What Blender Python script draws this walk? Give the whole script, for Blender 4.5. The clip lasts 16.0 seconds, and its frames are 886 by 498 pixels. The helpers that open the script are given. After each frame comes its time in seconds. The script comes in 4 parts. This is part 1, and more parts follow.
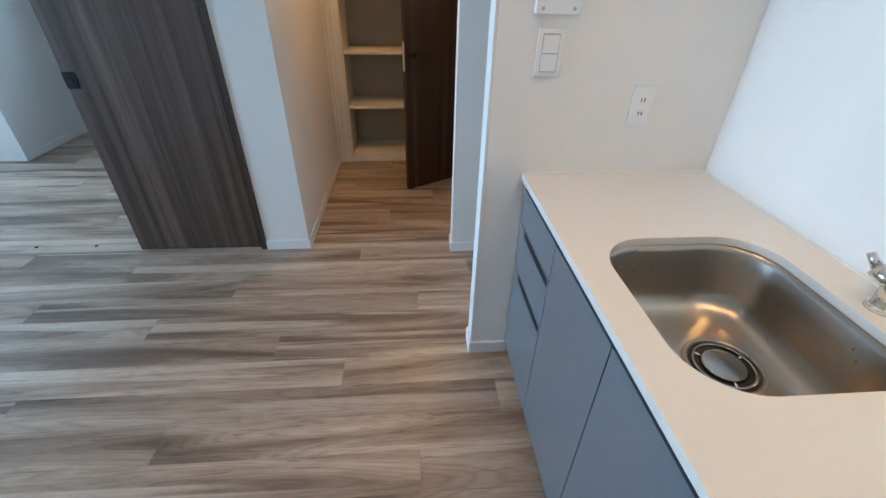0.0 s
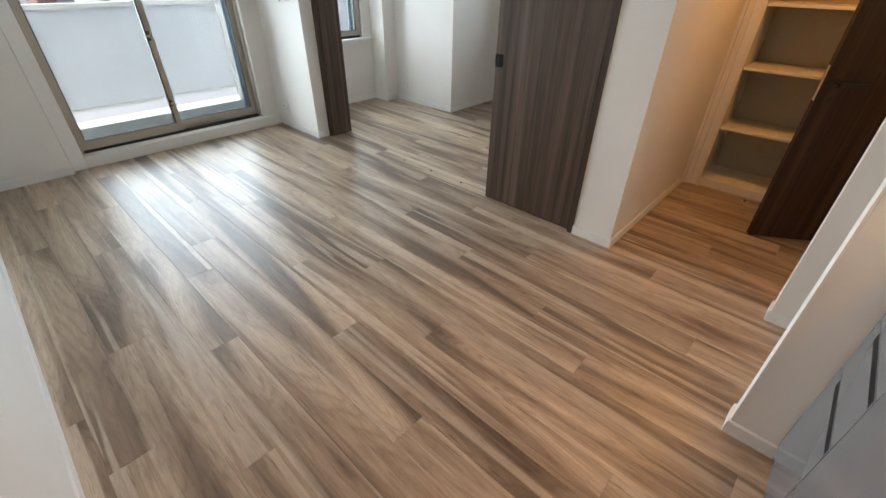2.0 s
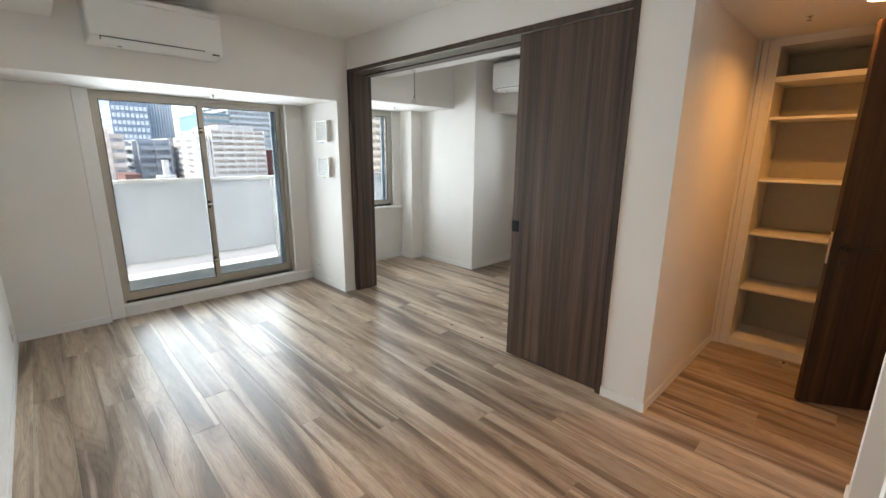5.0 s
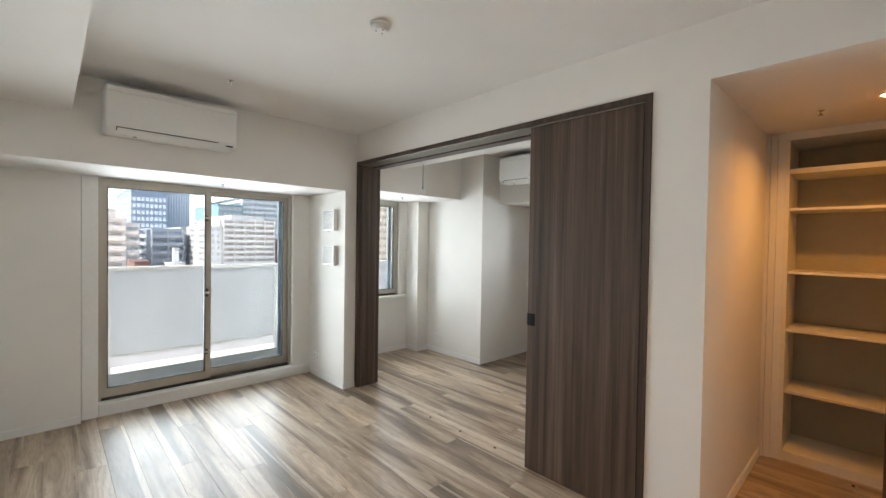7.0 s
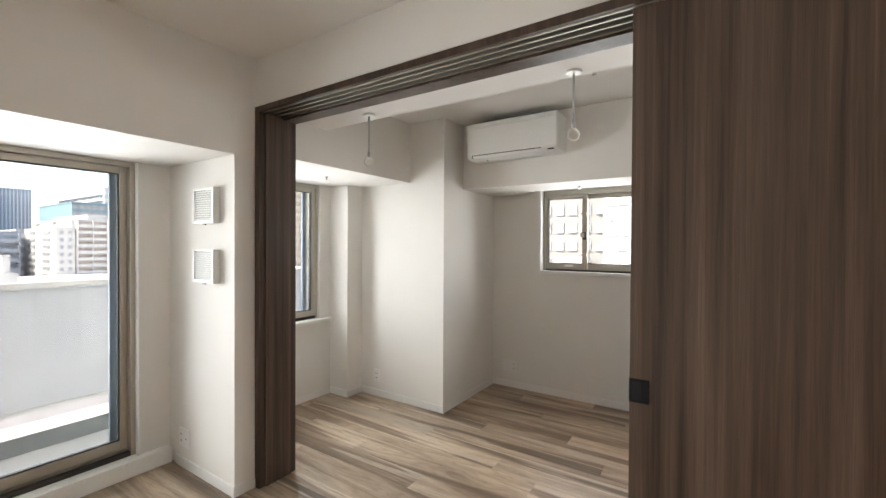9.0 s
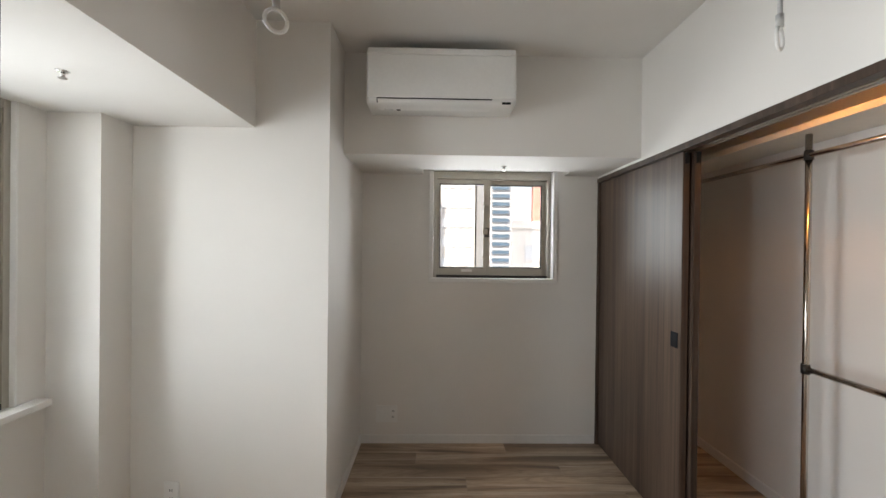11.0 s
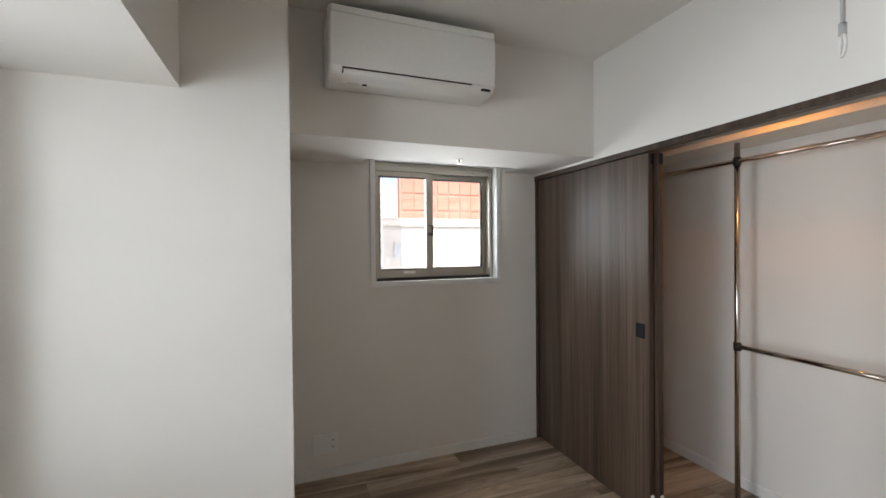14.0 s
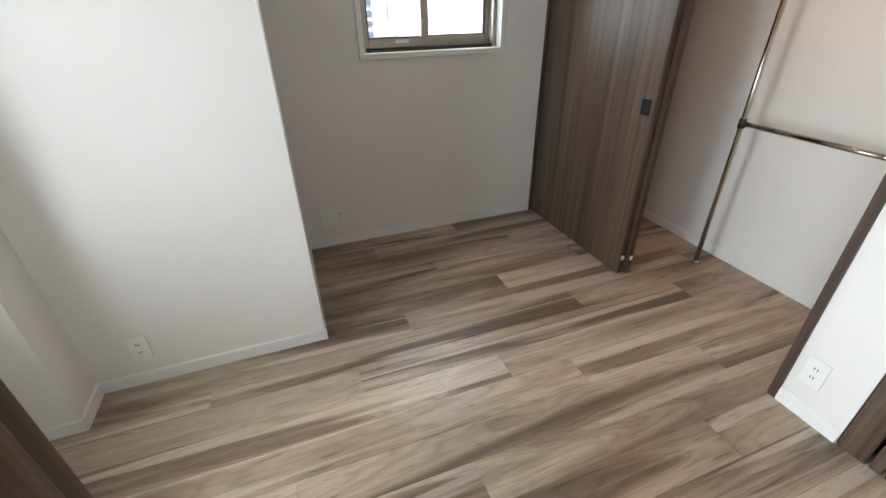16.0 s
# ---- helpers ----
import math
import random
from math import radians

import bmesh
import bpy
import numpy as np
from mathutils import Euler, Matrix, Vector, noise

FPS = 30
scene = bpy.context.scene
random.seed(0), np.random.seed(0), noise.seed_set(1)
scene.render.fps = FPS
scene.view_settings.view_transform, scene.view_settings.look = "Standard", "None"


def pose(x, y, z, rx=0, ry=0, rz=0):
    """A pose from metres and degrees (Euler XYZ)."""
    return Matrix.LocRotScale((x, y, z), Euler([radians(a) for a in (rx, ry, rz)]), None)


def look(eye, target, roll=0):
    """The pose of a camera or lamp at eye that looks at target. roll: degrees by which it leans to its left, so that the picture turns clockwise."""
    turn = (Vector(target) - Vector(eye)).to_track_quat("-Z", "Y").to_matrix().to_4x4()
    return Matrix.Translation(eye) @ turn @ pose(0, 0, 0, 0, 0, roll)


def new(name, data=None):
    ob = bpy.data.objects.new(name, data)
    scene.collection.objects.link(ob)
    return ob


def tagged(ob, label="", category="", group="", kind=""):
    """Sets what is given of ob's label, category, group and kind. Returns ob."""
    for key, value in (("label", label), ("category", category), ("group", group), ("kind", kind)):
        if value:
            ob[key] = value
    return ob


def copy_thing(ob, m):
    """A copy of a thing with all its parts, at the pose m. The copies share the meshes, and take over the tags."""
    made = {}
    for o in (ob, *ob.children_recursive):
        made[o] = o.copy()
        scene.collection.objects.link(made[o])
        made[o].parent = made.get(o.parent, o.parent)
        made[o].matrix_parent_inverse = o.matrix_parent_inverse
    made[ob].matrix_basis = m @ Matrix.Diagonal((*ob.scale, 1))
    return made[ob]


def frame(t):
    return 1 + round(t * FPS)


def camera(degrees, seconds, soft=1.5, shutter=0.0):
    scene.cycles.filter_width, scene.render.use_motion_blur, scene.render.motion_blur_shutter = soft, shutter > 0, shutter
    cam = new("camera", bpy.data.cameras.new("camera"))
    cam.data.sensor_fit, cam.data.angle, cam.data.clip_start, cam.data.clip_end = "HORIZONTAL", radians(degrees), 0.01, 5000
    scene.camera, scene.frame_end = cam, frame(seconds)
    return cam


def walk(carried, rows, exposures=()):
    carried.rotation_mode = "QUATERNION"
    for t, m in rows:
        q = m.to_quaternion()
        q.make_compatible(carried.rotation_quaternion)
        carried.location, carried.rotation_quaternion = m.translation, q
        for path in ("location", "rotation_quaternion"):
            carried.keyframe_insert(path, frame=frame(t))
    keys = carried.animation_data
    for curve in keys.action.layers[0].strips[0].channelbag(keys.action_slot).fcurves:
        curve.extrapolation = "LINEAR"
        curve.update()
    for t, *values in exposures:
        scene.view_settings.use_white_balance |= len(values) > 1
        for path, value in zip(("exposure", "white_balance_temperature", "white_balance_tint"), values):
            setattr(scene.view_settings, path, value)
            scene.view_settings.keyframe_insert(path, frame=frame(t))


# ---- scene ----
cam = camera(93.5, 16.0)
PATH = [
    (0, (0.628, -2.175, 1.403), (0.768, -0.51, 0.303), 1.2),
    (0.3, (0.6, -2.216, 1.429), (0.37, -0.571, 0.315), 1.2),
    (0.5, (0.615, -2.22, 1.422), (0.189, -0.611, 0.312), 1.1),
    (1, (0.686, -2.246, 1.427), (-0.114, -0.791, 0.313), 0.9),
    (1.5, (0.702, -2.279, 1.434), (-0.316, -0.968, 0.318), 0.9),
    (2, (0.707, -2.297, 1.43), (-0.414, -1.072, 0.314), 0.9),
    (2.5, (0.707, -2.298, 1.429), (-0.452, -1.111, 0.312), 0.7),
    (3, (0.707, -2.3, 1.427), (-0.468, -1.127, 0.313), 0.7),
    (3.5, (0.716, -2.3, 1.43), (-0.48, -1.124, 0.342), 0.6),
    (4, (0.719, -2.3, 1.441), (-0.524, -1.086, 0.451), 0.5),
    (4.5, (0.726, -2.302, 1.444), (-0.6, -1.013, 0.681), 0.5),
    (5, (0.722, -2.302, 1.45), (-0.676, -0.946, 0.994), 0.5),
    (7.5, (0.403, -2.091, 1.43), (-1.033, -0.699, 1.412), 0.4),
    (8, (0.053, -1.892, 1.41), (-1.325, -0.443, 1.393), 0.1),
    (8.5, (-0.36, -1.658, 1.417), (-1.63, -0.114, 1.392), 0.4),
    (9, (-0.753, -1.418, 1.416), (-1.855, 0.251, 1.394), 0.3),
    (9.5, (-1.173, -1.198, 1.409), (-2.039, 0.605, 1.391), 0.5),
    (9.7, (-1.303, -1.119, 1.387), (-2.058, 0.733, 1.38), 0.4),
    (10, (-1.537, -0.953, 1.391), (-2.088, 0.97, 1.385), 0.5),
    (10.2, (-1.684, -0.852, 1.389), (-2.104, 1.103, 1.378), 0.5),
    (12.3, (-2.605, -0.243, 1.412), (-2.057, 1.68, 1.409), 0.1),
    (12.5, (-2.646, -0.219, 1.417), (-2.05, 1.69, 1.416), -0.2),
    (13, (-2.675, -0.189, 1.409), (-2.021, 1.701, 1.414), -0.4),
    (13.5, (-2.684, -0.181, 1.407), (-1.997, 1.698, 1.413), -0.5),
    (14, (-2.676, -0.181, 1.403), (-1.979, 1.693, 1.383), -0.5),
    (14.5, (-2.675, -0.175, 1.403), (-1.972, 1.692, 1.267), -0.5),
    (15, (-2.679, -0.166, 1.402), (-1.984, 1.669, 1.013), -0.7),
    (15.3, (-2.663, -0.17, 1.394), (-1.999, 1.624, 0.809), -0.7),
    (15.5, (-2.652, -0.179, 1.399), (-2.016, 1.574, 0.676), -0.9),
    (16, (-2.643, -0.171, 1.402), (-2.06, 1.454, 0.393), -1.1),
]
SKY, SUN = 0.12, 3.0
DAY, DAY_W = (0.73, 0.875, 1.0), (15.0, 6.9, 6.3)
HALL_W, KITCHEN_W, CLOSET_W, AISLE_W = 1.05, 0.38, 0.30, 0.5
# Grey tint, added to darken the outdoors seen through the panes.
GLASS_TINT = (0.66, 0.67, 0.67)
walk(cam, [(t, look(eye, target, roll)) for t, eye, target, roll in PATH],
     [(0, 2.93, 4900, 0), (0.5, 2.97, 5400, 3), (1.0, 2.93, 5750, 6), (2.0, 3.0, 6850, 11), (7.5, 3.02, 7350, 13),
      (9, 3.05, 7750, 17), (10.2, 2.88, 7700, 17), (12.3, 2.5, 7400, 17), (14.5, 2.5, 7350, 17), (16, 2.9, 7200, 15)])

# ---- world, sun, large lights ----
world = bpy.data.worlds.new("sky")
world.use_nodes = True
scene.world = world
wn = world.node_tree.nodes
sky = wn.new("ShaderNodeTexSky")
sky.sky_type, sky.sun_disc = "NISHITA", False
sky.sun_elevation, sky.sun_rotation = radians(52), radians(153)
sky.air_density, sky.dust_density = 1.0, 1.8
world.node_tree.links.new(sky.outputs[0], wn["Background"].inputs[0])
wn["Background"].inputs[1].default_value = SKY

sun_lamp = bpy.data.lights.new("sun", "SUN")
sun_lamp.energy, sun_lamp.angle, sun_lamp.color = SUN, radians(0.5), (1.0, 0.95, 0.87)
sun = new("sun", sun_lamp)
sun.matrix_world = look((0, 0, 30), Vector((0, 0, 30)) - Vector((-0.30, -0.60, 0.74)))


def lamp_disc(name, x, y, z, power, radius, color):
    data = bpy.data.lights.new(name, "AREA")
    data.shape, data.size, data.energy, data.color = "DISK", radius * 2, power, color
    data.spread = radians(150)
    ob = new(name, data)
    ob.matrix_world = pose(x, y, z)
    return ob


def daylight(name, x, y, z, width, height, turn, power, tip, fan):
    """Area lamp added outside a window to stand in for light from the sky."""
    data = bpy.data.lights.new(name, "AREA")
    data.shape, data.size, data.size_y, data.energy, data.color = "RECTANGLE", width, height, power, DAY
    data.spread = radians(fan)
    ob = new(name, data)
    ob.matrix_world = pose(x, y, z, 90 - tip, 0, turn)
    return ob


daylight("daylight_balcony", -4.72, -0.95, 1.15, 2.20, 1.70, -90, DAY_W[0], -1, 114)
daylight("daylight_bedroom", -4.24, 0.74, 1.42, 1.0, 1.2, -90, DAY_W[1], 12, 155)
daylight("daylight_north", -1.74, 3.00, 1.65, 1.0, 0.90, 180, DAY_W[2], 12, 150)

CEILING = 2.47
WARM = (1.0, 0.45, 0.11)
lamp_disc("hall_lamp", 0.58, 0.80, 2.19, HALL_W, 0.045, WARM)
kitchen_lamp = lamp_disc("kitchen_lamp", 1.40, -1.80, 2.19, KITCHEN_W, 0.045, (1.0, 0.52, 0.16))
kitchen_lamp.data.spread = radians(120)
aisle_lamp = lamp_disc("aisle_lamp", 0.55, -1.45, CEILING - 0.006, AISLE_W, 0.045, (1.0, 0.48, 0.16))
aisle_lamp.data.spread = radians(115)
lamp_disc("closet_lamp", -0.70, 1.05, 2.19, CLOSET_W, 0.05, (1.0, 0.42, 0.09))


# ---- materials ----
def material(name, color, rough=0.5, metal=0.0, spec=0.5):
    m = bpy.data.materials.new(name)
    m.use_nodes = True
    b = m.node_tree.nodes["Principled BSDF"]
    b.inputs["Base Color"].default_value = (*color, 1)
    b.inputs["Roughness"].default_value = rough
    b.inputs["Metallic"].default_value = metal
    b.inputs["Specular IOR Level"].default_value = spec
    return m


def node(m, kind, **values):
    n = m.node_tree.nodes.new(kind)
    for k, v in values.items():
        n.inputs[k].default_value = v
    return n


def link(m, a, b):
    m.node_tree.links.new(a, b)


def bsdf(m):
    return m.node_tree.nodes["Principled BSDF"]


def coords(m, scale, rand=0.0):
    """Object coordinates, stretched; rand shifts them by the object's random number."""
    tc = m.node_tree.nodes.new("ShaderNodeTexCoord")
    mp = node(m, "ShaderNodeMapping")
    mp.inputs["Scale"].default_value = scale
    src = tc.outputs["Object"]
    if rand:
        oi = m.node_tree.nodes.new("ShaderNodeObjectInfo")
        mul = m.node_tree.nodes.new("ShaderNodeMath")
        mul.operation = "MULTIPLY"
        mul.inputs[1].default_value = rand
        link(m, oi.outputs["Random"], mul.inputs[0])
        comb = m.node_tree.nodes.new("ShaderNodeCombineXYZ")
        for i in range(3):
            link(m, mul.outputs[0], comb.inputs[i])
        add = m.node_tree.nodes.new("ShaderNodeVectorMath")
        link(m, src, add.inputs[0])
        link(m, comb.outputs[0], add.inputs[1])
        src = add.outputs[0]
    link(m, src, mp.inputs["Vector"])
    return mp.outputs["Vector"]


def noise_tex(m, vec, scale, detail=4.0, rough=0.55, distortion=0.0):
    n = node(m, "ShaderNodeTexNoise", Scale=scale, Detail=detail, Roughness=rough, Distortion=distortion)
    link(m, vec, n.inputs["Vector"])
    return n.outputs["Fac"]


def ramp(m, fac, stops):
    r = m.node_tree.nodes.new("ShaderNodeValToRGB")
    e = r.color_ramp.elements
    while len(e) < len(stops):
        e.new(0.5)
    for el, (p, c) in zip(e, stops):
        el.position, el.color = p, (*c, 1)
    link(m, fac, r.inputs[0])
    return r.outputs[0]


def mixed(m, fac, a, b, kind="MIX"):
    n = m.node_tree.nodes.new("ShaderNodeMix")
    n.data_type, n.blend_type = "RGBA", kind
    for sock, v in ((n.inputs[0], fac), (n.inputs[6], a), (n.inputs[7], b)):
        if isinstance(v, (int, float)):
            sock.default_value = v
        elif isinstance(v, tuple):
            sock.default_value = (*v, 1)
        else:
            link(m, v, sock)
    return n.outputs[2]


def bump(m, height, strength, distance):
    b = node(m, "ShaderNodeBump", Strength=strength, Distance=distance)
    link(m, height, b.inputs["Height"])
    link(m, b.outputs[0], bsdf(m).inputs["Normal"])


def spread_rough(m, fac, low, high):
    r = m.node_tree.nodes.new("ShaderNodeMapRange")
    r.inputs["To Min"].default_value, r.inputs["To Max"].default_value = low, high
    link(m, fac, r.inputs["Value"])
    link(m, r.outputs[0], bsdf(m).inputs["Roughness"])


def wallpaper(name, color, grain=420.0):
    m = material(name, color, 0.75, spec=0.3)
    big = noise_tex(m, coords(m, (1, 1, 1)), 1.3, 3)
    fine = noise_tex(m, coords(m, (1, 1, 1)), grain, 3, 0.7)
    dark = tuple(c * 0.95 for c in color)
    link(m, ramp(m, big, [(0.35, dark), (0.65, color)]), bsdf(m).inputs["Base Color"])
    bump(m, fine, 0.35, 0.0006)
    return m


def door_wood(name, dark, light, rough=0.45):
    """Vertical grain: wide bands, narrow streaks and fine pores."""
    m = material(name, light, rough, spec=0.4)
    wide = noise_tex(m, coords(m, (7, 7, 0.35), 9.0), 1.0, 3, 0.5, 0.6)
    streak = noise_tex(m, coords(m, (24, 24, 0.5), 9.0), 1.0, 5, 0.62, 0.3)
    line = noise_tex(m, coords(m, (75, 75, 0.9), 5.0), 1.0, 3, 0.6, 0.2)
    pore = noise_tex(m, coords(m, (420, 420, 6), 9.0), 1.0, 3, 0.7)
    mid = tuple((a + b) / 2 for a, b in zip(dark, light))
    base = ramp(m, streak, [(0.36, dark), (0.5, mid), (0.64, light)])
    base = mixed(m, 0.38, base, ramp(m, line, [(0.36, (0.72, 0.70, 0.68)), (0.52, (1, 1, 1)), (0.66, (1.55, 1.52, 1.48))]), "MULTIPLY")
    base = mixed(m, 0.55, base, ramp(m, wide, [(0.35, (0.55, 0.52, 0.5)), (0.65, (1.12, 1.1, 1.08))]), "MULTIPLY")
    base = mixed(m, 0.35, base, ramp(m, pore, [(0.38, (0.4, 0.38, 0.36)), (0.55, (1, 1, 1))]), "MULTIPLY")
    link(m, base, bsdf(m).inputs["Base Color"])
    spread_rough(m, streak, rough - 0.06, rough + 0.1)
    bump(m, pore, 0.25, 0.0004)
    return m


def math_node(m, kind, a, b):
    n = m.node_tree.nodes.new("ShaderNodeMath")
    n.operation = kind
    for sock, v in zip(n.inputs, (a, b)):
        if isinstance(v, (int, float)):
            sock.default_value = v
        else:
            link(m, v, sock)
    return n.outputs[0]


def plank_wood(name):
    """Grey walnut-look plank, grain along x: dark heart, pale sapwood streaks, cathedral rings round knots, flecks and pores."""
    m = material(name, (0.3, 0.22, 0.16), 0.4, spec=0.5)
    eye = m.node_tree.nodes.new("ShaderNodeTexVoronoi")
    eye.inputs["Scale"].default_value = 1.0
    link(m, coords(m, (0.9, 6.4, 1), 37.0), eye.inputs["Vector"])
    far = eye.outputs["Distance"]
    tone_noise = noise_tex(m, coords(m, (0.46, 4.6, 1), 37.0), 1.0, 2.4, 0.5, 1.3)
    sap = noise_tex(m, coords(m, (0.36, 10.5, 1), 53.0), 1.0, 2.0, 0.45, 1.0)
    streak = noise_tex(m, coords(m, (2.2, 55, 1), 37.0), 1.0, 5, 0.65, 1.2)
    mottle = noise_tex(m, coords(m, (9, 34, 1), 37.0), 1.0, 4, 0.65, 0.5)
    fleck = noise_tex(m, coords(m, (7, 105, 1), 29.0), 1.0, 2, 0.5, 0.4)
    pore = noise_tex(m, coords(m, (12, 420, 1), 37.0), 1.0, 3, 0.7)
    base = ramp(m, tone_noise, [(0.34, (0.155, 0.109, 0.075)), (0.43, (0.250, 0.181, 0.128)), (0.50, (0.390, 0.295, 0.213)),
                                (0.57, (0.455, 0.353, 0.260)), (0.67, (0.56, 0.450, 0.342))])
    # annual rings: contours of the tone, drawn round the knots
    bent = math_node(m, "ADD", tone_noise, math_node(m, "MULTIPLY", far, 0.30))
    rings = math_node(m, "PINGPONG", math_node(m, "MULTIPLY", bent, 17.0), 0.5)
    base = mixed(m, 0.42, base, ramp(m, rings, [(0.04, (0.66, 0.62, 0.58)), (0.20, (0.97, 0.96, 0.95)), (0.5, (1.12, 1.11, 1.10))]), "MULTIPLY")
    pale = ramp(m, sap, [(0.575, (0, 0, 0)), (0.625, (1, 1, 1))])
    base = mixed(m, math_node(m, "MULTIPLY", pale, 0.72), base, (0.60, 0.50, 0.40))
    base = mixed(m, 0.32, base, ramp(m, streak, [(0.30, (0.60, 0.56, 0.53)), (0.48, (0.96, 0.95, 0.94)), (0.7, (1.18, 1.16, 1.14))]), "MULTIPLY")
    base = mixed(m, 0.36, base, ramp(m, mottle, [(0.34, (0.72, 0.70, 0.68)), (0.60, (1.10, 1.10, 1.10))]), "MULTIPLY")
    base = mixed(m, 0.65, base, ramp(m, fleck, [(0.27, (0.42, 0.37, 0.33)), (0.36, (1, 1, 1))]), "MULTIPLY")
    base = mixed(m, 0.55, base, ramp(m, far, [(0.035, (0.42, 0.36, 0.31)), (0.10, (0.86, 0.84, 0.82)), (0.17, (1, 1, 1))]), "MULTIPLY")
    base = mixed(m, 0.35, base, ramp(m, pore, [(0.36, (0.5, 0.46, 0.43)), (0.52, (1, 1, 1))]), "MULTIPLY")
    oi = m.node_tree.nodes.new("ShaderNodeObjectInfo")
    tone = ramp(m, oi.outputs["Random"], [(0.0, (0.86, 0.85, 0.845)), (0.5, (1.0, 0.995, 0.99)), (1.0, (1.14, 1.13, 1.12))])
    link(m, mixed(m, 1.0, base, tone, "MULTIPLY"), bsdf(m).inputs["Base Color"])
    spread_rough(m, mottle, 0.33, 0.39)
    bump(m, pore, 0.06, 0.0003)
    return m


def brushed(name, color, rough, scale):
    m = material(name, color, rough, 1.0)
    n = noise_tex(m, coords(m, scale), 1.0, 3, 0.6)
    spread_rough(m, n, rough - 0.08, rough + 0.1)
    bump(m, n, 0.05, 0.0003)
    return m


def speckled(name, color, rough, amount=0.06, scale=40.0, spec=0.5):
    m = material(name, color, rough, spec=spec)
    n = noise_tex(m, coords(m, (1, 1, 1)), scale, 5, 0.65)
    lo, hi = tuple(c * (1 - amount) for c in color), tuple(min(1, c * (1 + amount)) for c in color)
    link(m, ramp(m, n, [(0.35, lo), (0.65, hi)]), bsdf(m).inputs["Base Color"])
    spread_rough(m, n, max(0.05, rough - 0.05), rough + 0.06)
    return m


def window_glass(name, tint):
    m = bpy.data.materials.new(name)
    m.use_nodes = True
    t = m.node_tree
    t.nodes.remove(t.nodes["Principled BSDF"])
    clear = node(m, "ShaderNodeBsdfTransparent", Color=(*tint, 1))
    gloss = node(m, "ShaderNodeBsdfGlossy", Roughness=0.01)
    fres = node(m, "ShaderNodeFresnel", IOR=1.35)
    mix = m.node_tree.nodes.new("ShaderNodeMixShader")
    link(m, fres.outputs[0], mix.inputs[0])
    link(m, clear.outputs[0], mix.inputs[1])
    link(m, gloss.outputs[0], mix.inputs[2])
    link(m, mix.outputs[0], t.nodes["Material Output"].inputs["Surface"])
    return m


M_WALL = wallpaper("white_wallpaper", (0.80, 0.775, 0.735))
M_CEIL = wallpaper("ceiling_paper", (0.80, 0.78, 0.745), 300.0)
M_TRIM = speckled("white_trim", (0.80, 0.79, 0.765), 0.4, 0.02, 30)
M_DOOR = door_wood("grey_brown_door_wood", (0.058, 0.036, 0.026), (0.137, 0.093, 0.069), 0.40)
M_FRAME = door_wood("dark_frame_wood", (0.045, 0.028, 0.020), (0.100, 0.067, 0.050), 0.4)
M_HALLDOOR = door_wood("brown_hall_door_wood", (0.034, 0.018, 0.011), (0.085, 0.046, 0.027), 0.35)
M_SCREEN = speckled("blue_grey_screen_metal", (0.16, 0.21, 0.26), 0.5, 0.15, 200)
M_PLANK = plank_wood("floor_plank_wood")
M_SUB = speckled("subfloor", (0.10, 0.08, 0.065), 0.8)
M_ALU = brushed("bronze_aluminium", (0.47, 0.44, 0.385), 0.42, (3, 3, 200))
M_ALU_DARK = brushed("dark_aluminium", (0.07, 0.065, 0.06), 0.45, (3, 3, 120))
M_RUBBER = speckled("black_rubber", (0.02, 0.02, 0.022), 0.7)
M_PLASTIC = speckled("white_plastic", (0.80, 0.795, 0.77), 0.35, 0.015, 60)
M_PLASTIC_GREY = speckled("grey_plastic", (0.42, 0.42, 0.41), 0.45, 0.04, 60)
M_SLOT = speckled("dark_slot", (0.02, 0.02, 0.02), 0.7, spec=0.15)
M_BLACK = speckled("black_pull", (0.014, 0.015, 0.018), 0.6, 0.1, 90, 0.1)
M_CHROME = brushed("chrome", (0.78, 0.77, 0.75), 0.12, (30, 30, 30))
# Chrome with the dark surroundings it mirrors put into its colour.
M_LID = brushed("chrome_dark_reflection", (0.36, 0.35, 0.33), 0.1, (30, 30, 30))
M_POLE = brushed("steel_pole", (0.62, 0.56, 0.50), 0.13, (40, 40, 3))
M_STEEL = brushed("brushed_sink_steel", (0.43, 0.39, 0.335), 0.30, (60, 60, 60))
M_COUNTER = speckled("cream_worktop", (0.74, 0.71, 0.655), 0.2, 0.010, 60)
M_CAB = speckled("grey_blue_gloss_cabinet", (0.155, 0.167, 0.182), 0.15, 0.02, 5)
M_CABBODY = speckled("dark_cabinet_body", (0.05, 0.05, 0.052), 0.6)
M_KPANEL = speckled("kitchen_panel", (0.80, 0.775, 0.73), 0.24, 0.012, 8)
M_SHELF = speckled("cream_shelf_board", (0.78, 0.74, 0.655), 0.45, 0.03, 20)
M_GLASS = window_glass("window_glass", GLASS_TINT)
# Shelf board darkened to olive: the recess's shade is in the colour.
M_SHELFBACK = speckled("recess_shade_backing", (0.42, 0.38, 0.285), 0.5, 0.03, 20)
M_FROST = speckled("frosted_railing_panel", (0.66, 0.68, 0.705), 0.5, 0.04, 3)
glow = node(M_FROST, "ShaderNodeBsdfTranslucent", Color=(0.62, 0.64, 0.67, 1))
half = node(M_FROST, "ShaderNodeMixShader", Fac=0.35)
link(M_FROST, bsdf(M_FROST).outputs[0], half.inputs[1])
link(M_FROST, glow.outputs[0], half.inputs[2])
link(M_FROST, half.outputs[0], M_FROST.node_tree.nodes["Material Output"].inputs["Surface"])
M_CONC = speckled("balcony_concrete", (0.46, 0.47, 0.47), 0.8, 0.12, 6)
